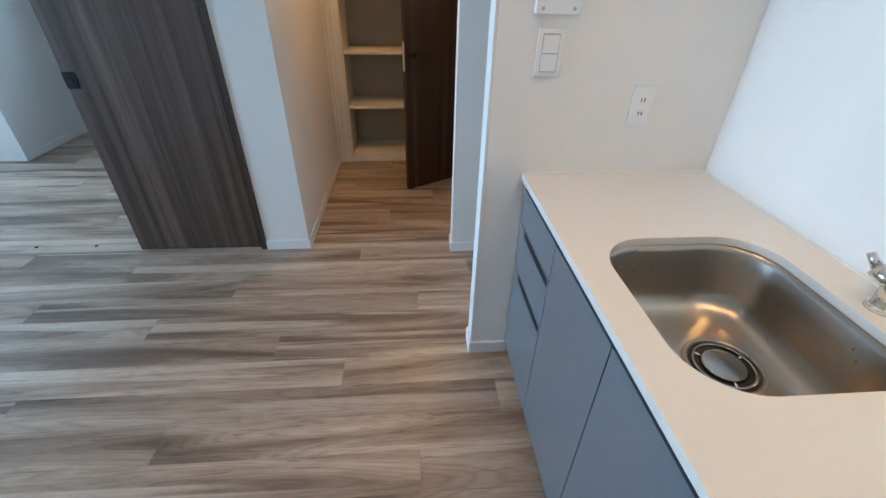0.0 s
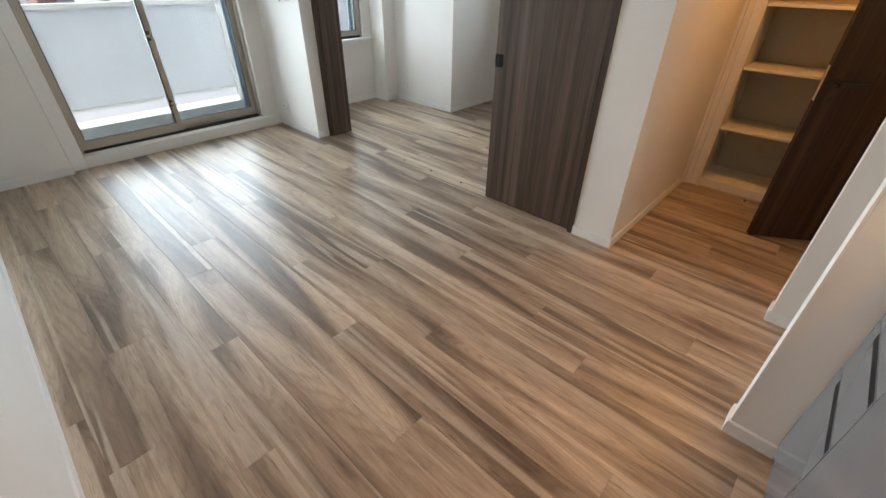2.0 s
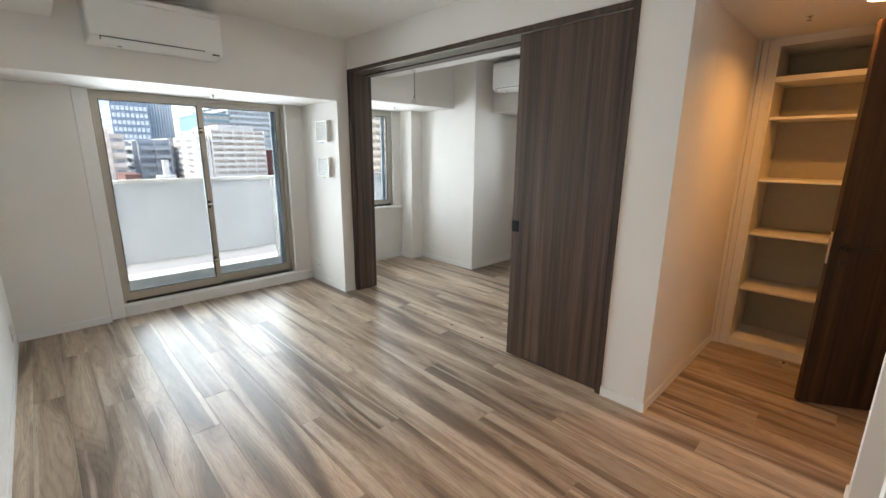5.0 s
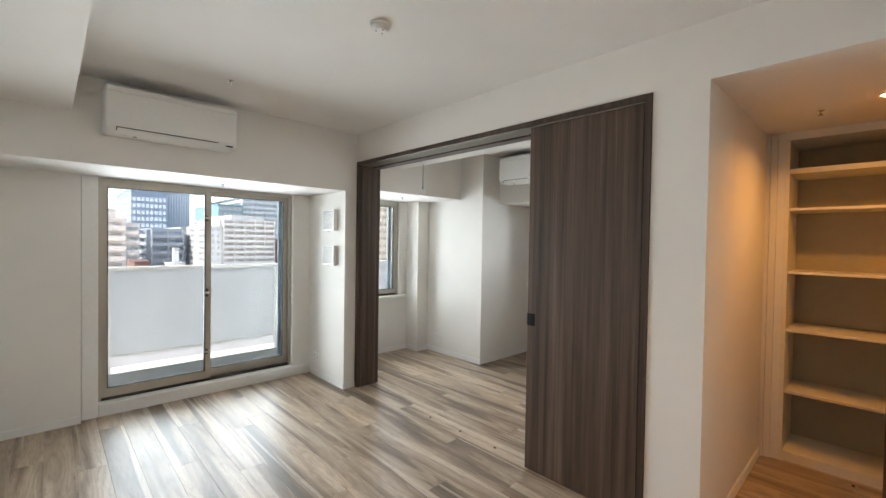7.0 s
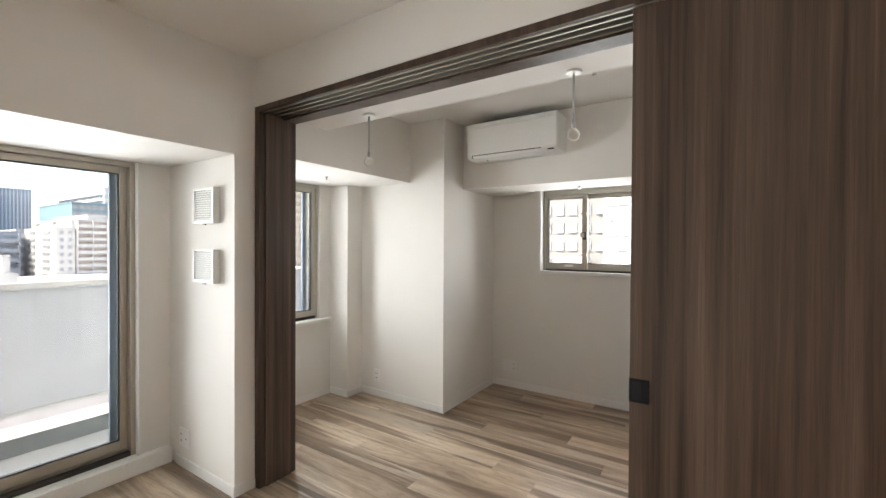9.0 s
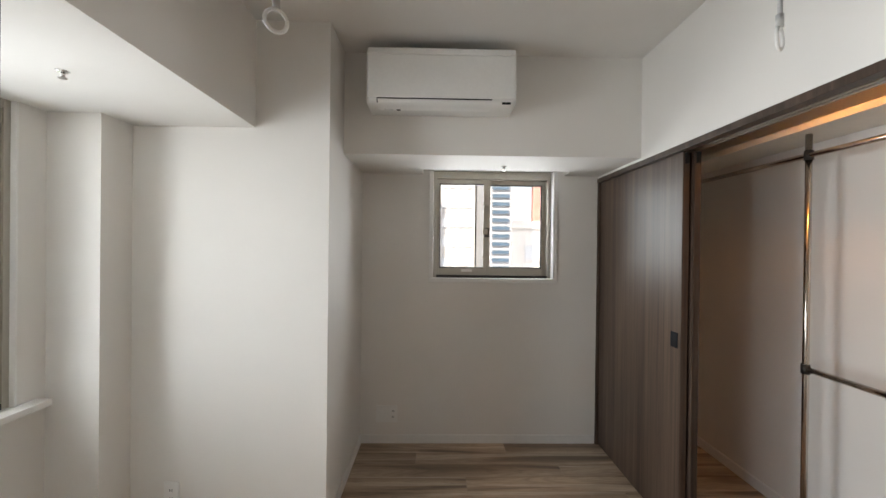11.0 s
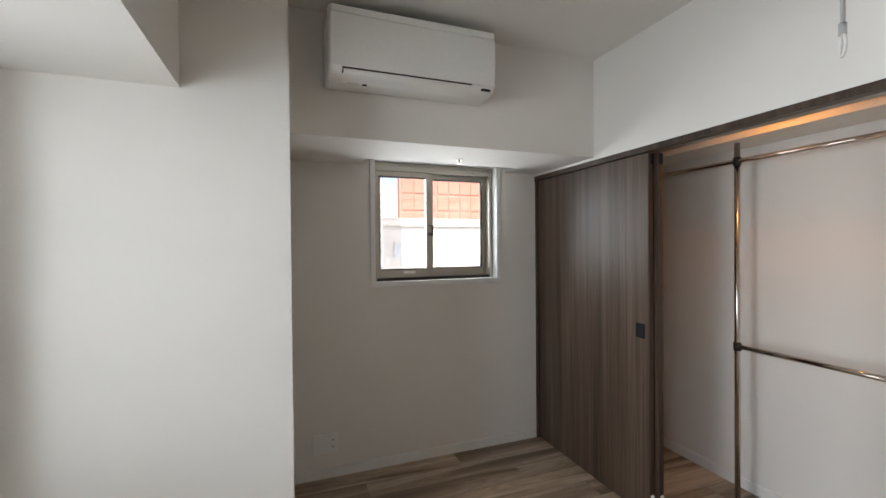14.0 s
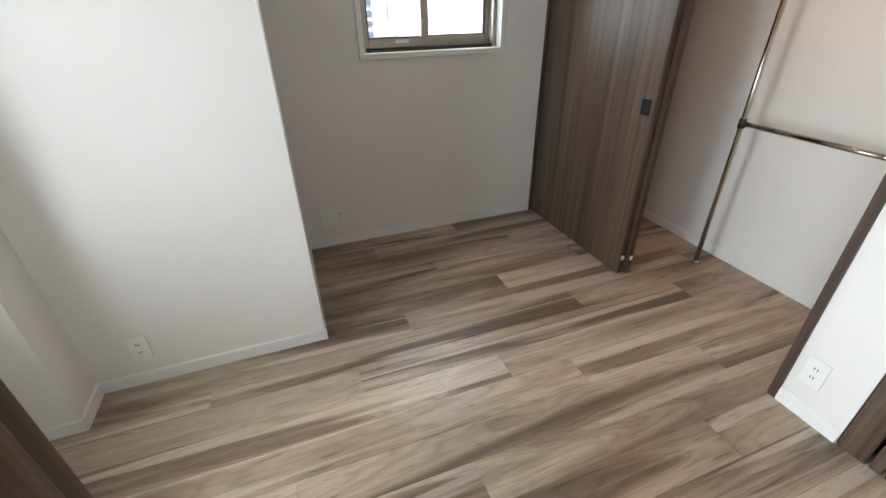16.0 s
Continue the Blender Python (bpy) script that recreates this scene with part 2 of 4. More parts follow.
M_DECK = speckled("pale_balcony_vinyl", (0.66, 0.66, 0.64), 0.7, 0.06, 14)
M_RAIL = speckled("railing_metal", (0.62, 0.62, 0.60), 0.4, 0.04, 12)


# ---- helpers for building ----
def box(bm, a, b):
    """Adds a box between two corners."""
    x0, y0, z0 = a
    x1, y1, z1 = b
    x0, x1, y0, y1, z0, z1 = min(x0, x1), max(x0, x1), min(y0, y1), max(y0, y1), min(z0, z1), max(z0, z1)
    v = [bm.verts.new(p) for p in ((x0, y0, z0), (x1, y0, z0), (x1, y1, z0), (x0, y1, z0),
                                   (x0, y0, z1), (x1, y0, z1), (x1, y1, z1), (x0, y1, z1))]
    for f in ((3, 2, 1, 0), (4, 5, 6, 7), (0, 1, 5, 4), (1, 2, 6, 5), (2, 3, 7, 6), (3, 0, 4, 7)):
        bm.faces.new([v[i] for i in f])
    return v


def bevel_all(bm, width, segments=2):
    bmesh.ops.bevel(bm, geom=list(bm.edges), offset=width, segments=segments, profile=0.6, affect="EDGES", clamp_overlap=True)


def block(a, b, bevel=0.0, segments=2):
    bm = bmesh.new()
    box(bm, a, b)
    if bevel:
        bevel_all(bm, bevel, segments)
    return bm


def tube(bm, a, b, radius, sides=16, radius2=None):
    """A closed rod from a to b."""
    a, b = Vector(a), Vector(b)
    q = (b - a).to_track_quat("Z", "Y").to_matrix()
    rings = []
    for p, r in ((a, radius), (b, radius if radius2 is None else radius2)):
        rings.append([bm.verts.new(p + q @ Vector((r * math.cos(2 * math.pi * i / sides), r * math.sin(2 * math.pi * i / sides), 0))) for i in range(sides)])
    for i in range(sides):
        j = (i + 1) % sides
        f = bm.faces.new((rings[0][i], rings[0][j], rings[1][j], rings[1][i]))
        f.smooth = True
    bm.faces.new(list(reversed(rings[0])))
    bm.faces.new(rings[1])


def ring(bm, centre, axis_u, axis_v, radius, wire, n=28, k=8):
    """A torus round centre in the plane of two unit vectors."""
    c, u, v = Vector(centre), Vector(axis_u), Vector(axis_v)
    w = u.cross(v)
    rows = []
    for i in range(n):
        t = 2 * math.pi * i / n
        d = u * math.cos(t) + v * math.sin(t)
        rows.append([bm.verts.new(c + d * (radius + wire * math.cos(s)) + w * wire * math.sin(s)) for s in [2 * math.pi * j / k for j in range(k)]])
    for i in range(n):
        for j in range(k):
            f = bm.faces.new((rows[i][j], rows[(i + 1) % n][j], rows[(i + 1) % n][(j + 1) % k], rows[i][(j + 1) % k]))
            f.smooth = True


def rounded(x0, y0, x1, y1, r, n=8):
    """Corner points of a rounded rectangle, counter-clockwise."""
    pts = []
    for cx, cy, a in ((x1 - r, y1 - r, 0), (x0 + r, y1 - r, 90), (x0 + r, y0 + r, 180), (x1 - r, y0 + r, 270)):
        pts += [(cx + r * math.cos(radians(a + 90 * i / n)), cy + r * math.sin(radians(a + 90 * i / n))) for i in range(n + 1)]
    return pts


def thing(name, x, y, z, label="", category="", group="", kind=""):
    ob = new(name)
    ob.empty_display_size = 0.05
    ob.location = (x, y, z)
    return tagged(ob, label, category, group, kind)


def world_of(ob):
    p = Vector((0, 0, 0))
    while ob:
        p += ob.location
        ob = ob.parent
    return p


def part(name, bm, mat, parent=None, label=""):
    """Links a bmesh, built in world coordinates, as one mesh object under parent."""
    at = Vector((0, 0, 0))
    if bm.verts:
        lo = Vector([min(v.co[i] for v in bm.verts) for i in range(3)])
        hi = Vector([max(v.co[i] for v in bm.verts) for i in range(3)])
        at = Vector(((lo.x + hi.x) / 2, (lo.y + hi.y) / 2, lo.z))
    for v in bm.verts:
        v.co -= at
    bmesh.ops.recalc_face_normals(bm, faces=list(bm.faces))
    me = bpy.data.meshes.new(name)
    bm.to_mesh(me)
    bm.free()
    me.materials.append(mat)
    ob = new(name, me)
    ob.location = at - (world_of(parent) if parent else Vector((0, 0, 0)))
    ob.parent = parent
    return tagged(ob, label)


def structure(name, boxes, mat, label, category):
    bm = bmesh.new()
    for a, b in boxes:
        box(bm, a, b)
    return tagged(part(name, bm, mat), label, category, "", "structure")


# ---- rooms ----
CEIL, SOFFIT, TOP = 2.47, 2.20, 2.75
WX, SY, NY, EX = -3.74, -2.59, 2.42, 1.64     # west wall, south wall, north wall, east wall
floor = structure("floor", [((-3.95, -2.75, -0.25), (1.80, 2.60, -0.014))], M_SUB, "grey-brown wood-look plank floor through all rooms", "floor")

# west wall of the living room, with the balcony window in it; the pilaster beside it
WIN = (-1.915, -0.31, 0.10, 1.915)
structure("wall_west", [((-3.92, -2.75, -0.014), (-3.646, -2.012, 1.91)),
                        ((-3.92, -2.012, -0.014), (WX, WIN[0], 1.91)), ((-3.92, WIN[1], -0.014), (WX, -0.128, 1.91)),
                        ((-3.92, WIN[0], -0.014), (WX, WIN[1], WIN[2]))], M_WALL, "white papered wall round the balcony window", "wall")
structure("beam_west", [((-3.92, -2.75, 1.91), (-2.99, -0.128, TOP))], M_WALL, "white papered ceiling beam above the balcony window", "beam")
structure("wall_pier", [((-3.92, -0.128, -0.014), (-2.99, 0.234, TOP))], M_WALL, "white papered pier between balcony window and sliding doors", "wall")
structure("wall_south", [((-3.646, -2.75, -0.014), (1.80, SY, TOP))], M_WALL, "plain white papered wall", "wall")
structure("beam_south", [((-2.99, SY, 2.235), (EX, -2.083, TOP))], M_WALL, "white papered ceiling beam along the wall", "beam")
structure("wall_east", [((EX, -2.75, -0.014), (1.80, -0.79, TOP)), ((EX, -0.79, -0.014), (1.80, 2.0, TOP))], M_KPANEL, "glossy white kitchen wall panel", "wall")
structure("ceiling_living", [((-2.99, SY, CEIL), (EX, 0.0, TOP))], M_CEIL, "white papered ceiling", "ceiling")
# wall with the sliding doors, its head and the column beside the hall
structure("wall_doors", [((-2.99, 0.0, 2.20), (-0.249, 0.234, TOP)), ((-0.249, 0.0, -0.014), (0.0, 0.45, TOP)), ((0.0, 0.0, SOFFIT), (EX, 0.10, TOP))],
          M_WALL, "white papered wall over the sliding doors and hall", "wall")
structure("wall_partition", [((0.868, -0.885, -0.014), (EX, -0.79, TOP))], M_WALL, "white papered partition beside the kitchen counter", "wall")
structure("wall_stub", [((0.857, -0.071, -0.014), (EX, 0.03, SOFFIT))], M_WALL, "short white papered wall beside the hall", "wall")
# hall
structure("wall_hall_west", [((-0.10, 0.45, -0.014), (0.0, 1.36, TOP)), ((-0.10, 1.36, -0.014), (0.02, 2.0, TOP))], M_WALL, "white papered hall wall in warm lamp light", "wall")
structure("wall_hall_north", [((0.02, 1.80, -0.014), (EX, 2.0, TOP)), ((0.80, 1.36, -0.014), (EX, 1.80, TOP)), ((0.02, 1.40, 2.15), (0.80, 1.80, TOP))],
          M_WALL, "white papered wall with built-in shelf recess", "wall")
structure("wall_hall_east", [((1.25, 0.03, -0.014), (EX, 1.36, TOP))], M_WALL, "plain white papered hall wall", "wall")
structure("ceiling_hall", [((0.0, 0.10, SOFFIT), (1.25, 1.40, TOP))], M_CEIL, "lowered white papered hall ceiling", "ceiling")
# bedroom
BWIN = (0.28, 1.165, 0.725, 1.955)
structure("wall_bedroom_west", [((-3.98, 0.234, -0.014), (-3.83, 1.50, BWIN[2])), ((-3.98, 1.175, BWIN[2]), (-3.83, 1.50, 1.955)),
                                ((-3.98, 0.234, BWIN[2]), (-3.83, BWIN[0], 1.955))], M_WALL, "white papered wall round the bedroom window", "wall")
structure("beam_bedroom_west", [((-3.98, 0.234, 1.955), (-3.02, 1.488, TOP))], M_WALL, "white papered beam above the bedroom window", "beam")
structure("wall_step", [((-3.83, 1.298, -0.014), (-3.60, 1.488, 1.955))], M_WALL, "small white papered wall step beside the window", "wall")
structure("wall_pilaster", [((-3.98, 1.488, -0.014), (-2.665, 2.60, TOP))], M_WALL, "broad white papered pilaster", "wall")
NWIN = (-2.165, -1.312, 1.170, 1.945)
structure("wall_north", [((-2.665, NY, -0.014), (NWIN[0], 2.60, TOP)), ((NWIN[1], NY, -0.014), (-0.10, 2.60, TOP)),
                         ((NWIN[0], NY, -0.014), (NWIN[1], 2.60, NWIN[2])), ((NWIN[0], NY, NWIN[3]), (NWIN[1], 2.60, TOP))],
          M_WALL, "white papered wall round the small window", "wall")
structure("beam_north", [((-2.665, 1.803, 1.907), (-0.99, 2.25, TOP)), ((-2.665, 2.25, 1.907), (-2.24, NY, TOP)),
                         ((-1.24, 2.25, 1.907), (-0.99, NY, TOP)), ((-2.24, 2.25, 1.965), (-1.24, NY, TOP))], M_WALL, "white papered beam above the small window", "beam")
structure("ceiling_bedroom", [((-3.02, 0.545, CEIL), (-0.99, 1.803, TOP))], M_CEIL, "white papered bedroom ceiling", "ceiling")
structure("ceiling_drop", [((-3.02, 0.234, SOFFIT), (-0.99, 0.545, TOP))], M_CEIL, "lowered white papered ceiling strip", "ceiling")
structure("wall_bedroom_east", [((-0.99, 0.234, -0.014), (-0.249, 0.462, TOP)), ((-0.99, 0.462, 1.89), (-0.87, NY, TOP))], M_WALL, "white papered wall above the closet doors", "wall")
structure("wall_closet_back", [((-0.255, 0.45, -0.014), (-0.10, NY, TOP))], M_WALL, "white papered back wall of the closet", "wall")
structure("ceiling_closet", [((-0.87, 0.45, 2.20), (-0.255, NY, TOP))], M_CEIL, "white papered closet ceiling", "ceiling")


# ---- baseboards ----
def baseboard(runs):
    bm = bmesh.new()
    for (x0, y0), (x1, y1), (nx, ny) in runs:
        d, h = 0.009, 0.058
        ax, bx, ay, by = min(x0, x1), max(x0, x1), min(y0, y1), max(y0, y1)
        if nx:
            box(bm, (ax + 0.0005 * nx, ay, 0.0005), (ax + nx * d, by, h))
            box(bm, (ax + 0.0005 * nx, ay, h), (ax + nx * d * 0.6, by, h + 0.004))
        else:
            box(bm, (ax, ay + 0.0005 * ny, 0.0005), (bx, ay + ny * d, h))
            box(bm, (ax, ay + 0.0005 * ny, h), (bx, ay + ny * d * 0.6, h + 0.004))
    ob = part("baseboard", bm, M_TRIM)
    return tagged(ob, "low white baseboard along the wall", "baseboard", "baseboards", "structure")


baseboard([((-3.646, SY), (-3.646, -2.012), (1, 0)), ((-3.646, SY), (1.0, SY), (0, 1))])
baseboard([((-3.655, -0.128), (-2.99, -0.128), (0, -1)), ((-2.99, -0.137), (-2.99, -0.004), (1, 0))])
baseboard([((-0.249, 0.0), (0.0, 0.0), (0, -1)), ((0.0, -0.009), (0.0, 1.36), (1, 0))])
baseboard([((0.868, -0.885), (1.02, -0.885), (0, -1)), ((0.868, -0.894), (0.868, -0.79), (-1, 0))])
baseboard([((0.857, -0.071), (EX, -0.071), (0, -1)), ((0.857, -0.080), (0.857, 0.03), (-1, 0))])
baseboard([((-3.83, 0.26), (-3.83, 1.298), (1, 0)), ((-3.83, 1.298), (-3.60, 1.298), (0, -1)), ((-3.60, 1.289), (-3.60, 1.488), (1, 0)),
           ((-3.60, 1.488), (-2.665, 1.488), (0, -1)), ((-2.665, 1.479), (-2.665, NY), (1, 0)), ((-2.665, NY), (-1.0, NY), (0, -1))])
baseboard([((-0.99, 0.240), (-0.99, 0.455), (-1, 0))])
baseboard([((-0.255, 0.462), (-0.255, NY), (-1, 0)), ((-0.90, NY), (-0.255, NY), (0, -1))])


# ---- balcony window: frame, two sliding sashes, sill ----
def sash(parent, axis, u0, u1, z0, z1, depth, stile, rail_top, rail_bottom, thick=0.032):
    """A glazed sash in the plane x = depth (axis 'x', u is y) or y = depth (axis 'y', u is x)."""
    def corner(u, d, z):
        return (d, u, z) if axis == "x" else (u, d, z)
    s = part("sash", block(corner(u0, depth, z0), corner(u0 + stile, depth + thick, z1), 0.003), M_ALU, parent)
    for name, a, b in (("stile", (u1 - stile, z0), (u1, z1)), ("bottom_rail", (u0 + stile, z0), (u1 - stile, z0 + rail_bottom)),
                       ("top_rail", (u0 + stile, z1 - rail_top), (u1 - stile, z1))):
        part(name, block(corner(a[0], depth + 0.001, a[1]), corner(b[0], depth + thick - 0.001, b[1]), 0.003), M_ALU, s)
    mid = depth + thick / 2
    bm = bmesh.new()
    g0, g1, h0, h1 = u0 + stile, u1 - stile, z0 + rail_bottom, z1 - rail_top
    for a, b in (((g0, h0), (g0 + 0.007, h1)), ((g1 - 0.007, h0), (g1, h1)), ((g0, h0), (g1, h0 + 0.007)), ((g0, h1 - 0.007), (g1, h1))):
        box(bm, corner(a[0], mid - 0.009, a[1]), corner(b[0], mid + 0.009, b[1]))
    part("gasket", bm, M_RUBBER, s)
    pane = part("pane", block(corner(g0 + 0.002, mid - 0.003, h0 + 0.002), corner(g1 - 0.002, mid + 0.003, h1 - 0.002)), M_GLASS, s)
    # No pane shadow: daylight comes in without the tint.
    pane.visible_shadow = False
    return s


def window_frame(parent, axis, u0, u1, z0, z1, d0, d1, w, sill=None):
    def corner(u, d, z):
        return (d, u, z) if axis == "x" else (u, d, z)
    f = part("window_frame", block(corner(u0, d0, z0), corner(u0 + w, d1, z1), 0.003), M_ALU, parent, "bronze-grey aluminium frame")
    part("jamb", block(corner(u1 - w, d0, z0), corner(u1, d1, z1), 0.003), M_ALU, f)
    part("head", block(corner(u0 + w, d0 + 0.001, z1 - w), corner(u1 - w, d1 - 0.001, z1), 0.003), M_ALU, f)
    part("track", block(corner(u0 + w, d0 + 0.001, z0), corner(u1 - w, d1 - 0.001, z0 + w * 0.8), 0.003), M_ALU_DARK, f)
    for k in (0.3, 0.62):
        d = d0 + (d1 - d0) * k
        part("track_lip", block(corner(u0 + w, d - 0.002, z0 + w * 0.8), corner(u1 - w, d + 0.002, z0 + w * 0.8 + 0.012)), M_ALU, f)
    return f


win = thing("window_1", -3.80, -1.11, 0.10, "wide sliding balcony window in a bronze aluminium frame", "window", "", "structure")
window_frame(win, "x", -1.9145, -0.3105, 0.101, 1.9095, -3.87, -3.765, 0.030)
sash(win, "x", -1.890, -1.085, 0.1255, 1.886, -3.800, 0.044, 0.046, 0.070)
sash(win, "x", -1.122, -0.335, 0.1255, 1.886, -3.848, 0.044, 0.046, 0.070)
part("meeting_strip", block((-3.801, -1.140, 0.16), (-3.772, -1.1235, 1.870), 0.002), M_ALU_DARK, win, "dark meeting stile strip")
for z, h in ((1.62, 0.05), (0.93, 0.075), (0.38, 0.05)):
    lk = part("window_lock", block((-3.7715, -1.146, z - h / 2), (-3.748, -1.112, z + h / 2), 0.005), M_ALU_DARK, win, "small metal sash lock")
    part("lever", block((-3.748, -1.140, z - 0.010), (-3.736, -1.100, z + 0.012), 0.003), M_CHROME, lk)
part("window_sill", block((-3.90, -1.905, 0.0), (-3.690, -0.140, 0.098), 0.004), M_TRIM, win, "raised white sill board")
part("casing", block((-3.738, -2.008, 0.0), (-3.690, -1.907, 1.909), 0.004), M_TRIM, win)
for y0, y1 in ((-1.914, -1.910), (-0.315, -0.311)):
    part("lining", block((-3.764, y0 - 0.001, 0.10), (-3.72, y1 + 0.001, 1.9085)), M_TRIM, win)

bw = thing("window_2", -3.88, 0.72, 0.70, "tall bedroom sliding window in a bronze aluminium frame", "window", "", "structure")
window_frame(bw, "x", 0.2805, 1.1745, 0.7255, 1.9545, -3.95, -3.85, 0.036)
sash(bw, "x", 0.705, 1.143, 0.755, 1.923, -3.890, 0.042, 0.04, 0.05)
sash(bw, "x", 0.311, 0.745, 0.755, 1.923, -3.935, 0.040, 0.04, 0.05)
part("window_sill", block((-3.85, 0.240, 0.702), (-3.765, 1.262, 0.731), 0.004), M_TRIM, bw, "white window sill board")
part("lining", block((-3.85, 1.164, 0.731), (-3.826, 1.172, 1.952)), M_TRIM, bw)

nw = thing("window_3", -1.74, 2.50, 1.14, "small two-pane sliding window with a white casing", "window", "", "structure")
window_frame(nw, "y", -2.1645, -1.3125, 1.1705, 1.9445, 2.475, 2.575, 0.024)
sash(nw, "y", -2.144, -1.752, 1.1905, 1.8855, 2.492, 0.024, 0.032, 0.05)
sash(nw, "y", -1.788, -1.333, 1.1905, 1.8855, 2.535, 0.030, 0.032, 0.05)
part("blind_box", block((-2.140, 2.477, 1.8845), (-1.337, 2.574, 1.9205), 0.003), M_ALU, nw, "aluminium blind box with small labels")
for x in (-2.10, -1.43):
    part("label_plate", block((x, 2.4755, 1.898), (x + 0.055, 2.4775, 1.908)), M_PLASTIC_GREY, nw)
part("label_plate", block((-1.96, 2.488, 1.214), (-1.88, 2.4925, 1.232)), M_PLASTIC, nw)
part("meeting_strip", block((-1.800, 2.4915, 1.205), (-1.7765, 2.500, 1.882), 0.001), M_ALU, nw)
for z, h in ((1.70, 0.03), (1.50, 0.07), (1.32, 0.035)):
    lk = part("window_lock", block((-1.794, 2.470, z - h / 2), (-1.758, 2.4915, z + h / 2), 0.004), M_ALU_DARK if h > 0.05 else M_ALU, nw, "metal sash lock")
    part("lever", block((-1.808, 2.462, z - h * 0.2), (-1.772, 2.470, z + h * 0.4), 0.003), M_ALU, lk)
c = part("casing", block((-2.194, 2.404, 1.141), (-1.284, 2.47, 1.172), 0.003), M_TRIM, nw, "white casing")
part("casing_side", block((-2.194, 2.404, 1.172), (-2.164, 2.47, 1.962), 0.003), M_TRIM, c)
part("casing_side", block((-1.314, 2.404, 1.172), (-1.284, 2.47, 1.962), 0.003), M_TRIM, c)
part("casing_top", block((-2.164, 2.406, 1.938), (-1.314, 2.47, 1.962), 0.003), M_TRIM, c)


# ---- sliding doors between living room and bedroom ----
df = thing("door_frame", -1.6, 0.11, 0.0, "dark wood frame of the wide sliding doorway", "door frame", "", "structure")
part("jamb", block((-2.988, -0.008, 0.0), (-2.945, 0.240, 2.20), 0.002), M_FRAME, df)
part("jamb_inner", block((-2.945, 0.030, 0.0), (-2.936, 0.200, 2.165), 0.002), M_DOOR, df)
part("jamb", block((-0.283, -0.008, 0.0), (-0.250, 0.012, 2.20), 0.002), M_FRAME, df)
part("head", block((-2.945, -0.008, 2.168), (-0.283, 0.012, 2.20), 0.002), M_FRAME, df)
part("head_back", block((-2.945, 0.150, 2.155), (-0.985, 0.240, 2.198), 0.002), M_FRAME, df)
part("track_bed", block((-2.945, 0.012, 2.186), (-0.252, 0.150, 2.199)), M_ALU_DARK, df)
for y in (0.012, 0.052, 0.096, 0.140):
    part("track", block((-2.945, y, 2.166), (-0.252, y + 0.010, 2.186), 0.0015), M_ALU, df, "grey aluminium ceiling track")
part("post", block((-0.990, 0.150, 0.0), (-0.972, 0.240, 2.156), 0.002), M_DOOR, df)


def pull(parent, axis, u, z, face, side, h=0.075, w=0.058):
    """A recessed square pull: black rim with a sunk cup."""
    def c(a, d, b):
        return (a, face + side * d, b) if axis == "y" else (face + side * d, a, b)
    p = part("handle", block(c(u - w / 2, 0.0, z - h / 2), c(u + w / 2, 0.003, z + h / 2), 0.001), M_BLACK, parent, "black recessed pull")
    part("cup", block(c(u - w / 2 + 0.009, 0.003, z - h / 2 + 0.009), c(u + w / 2 - 0.022, 0.0042, z + h / 2 - 0.009)), M_SLOT, p)


for k, y in enumerate((0.016, 0.060, 0.104)):
    d = thing("sliding_door", -0.625, y + 0.017, 0.006, "tall grey-brown wood sliding door leaf pushed open", "door", "sliding doors of the bedroom")
    leaf = part("leaf", block((-0.985 - 0.004 * k, y, 0.006), (-0.296, y + 0.034, 2.164), 0.002), M_DOOR, d)
    if k == 0:
        pull(leaf, "y", -0.957, 0.957, y, -1)
# Solid block in the open gap; its near-black colour is the gap's shade.
structure("door_gap", [((-0.2955, 0.018, 0.0), (-0.2505, 0.138, 2.165))], M_SLOT, "near-black block for the shaded gap beside the door leaves", "trim")
for x in (-1.954, -1.617, -1.278):
    g = thing("floor_guide", x, 0.077, 0.0, "small dark round floor guide for sliding doors", "floor guide", "door guides on the floor")
    bm = bmesh.new()
    tube(bm, (x, 0.077, 0.0002), (x, 0.077, 0.003), 0.010, 16, 0.008)
    part("cap", bm, M_SLOT, g)

# ---- closet ----
cf = thing("closet_frame", -0.96, 1.43, 0.0, "dark wood frame of the closet opening", "door frame", "", "structure")
part("head", block((-1.000, 0.446, 1.860), (-0.956, NY - 0.002, 1.889), 0.002), M_FRAME, cf)
part("jamb", block((-1.000, 0.456, 0.0), (-0.870, 0.488, 1.860), 0.002), M_FRAME, cf)
part("jamb", block((-0.996, 2.400, 0.0), (-0.870, NY - 0.002, 1.860), 0.002), M_FRAME, cf)
for x in (-0.945, -0.918, -0.892):
    part("track", block((x - 0.006, 0.488, 1.868), (x + 0.006, 2.40, 1.8885), 0.0015), M_ALU, cf, "grey aluminium track")
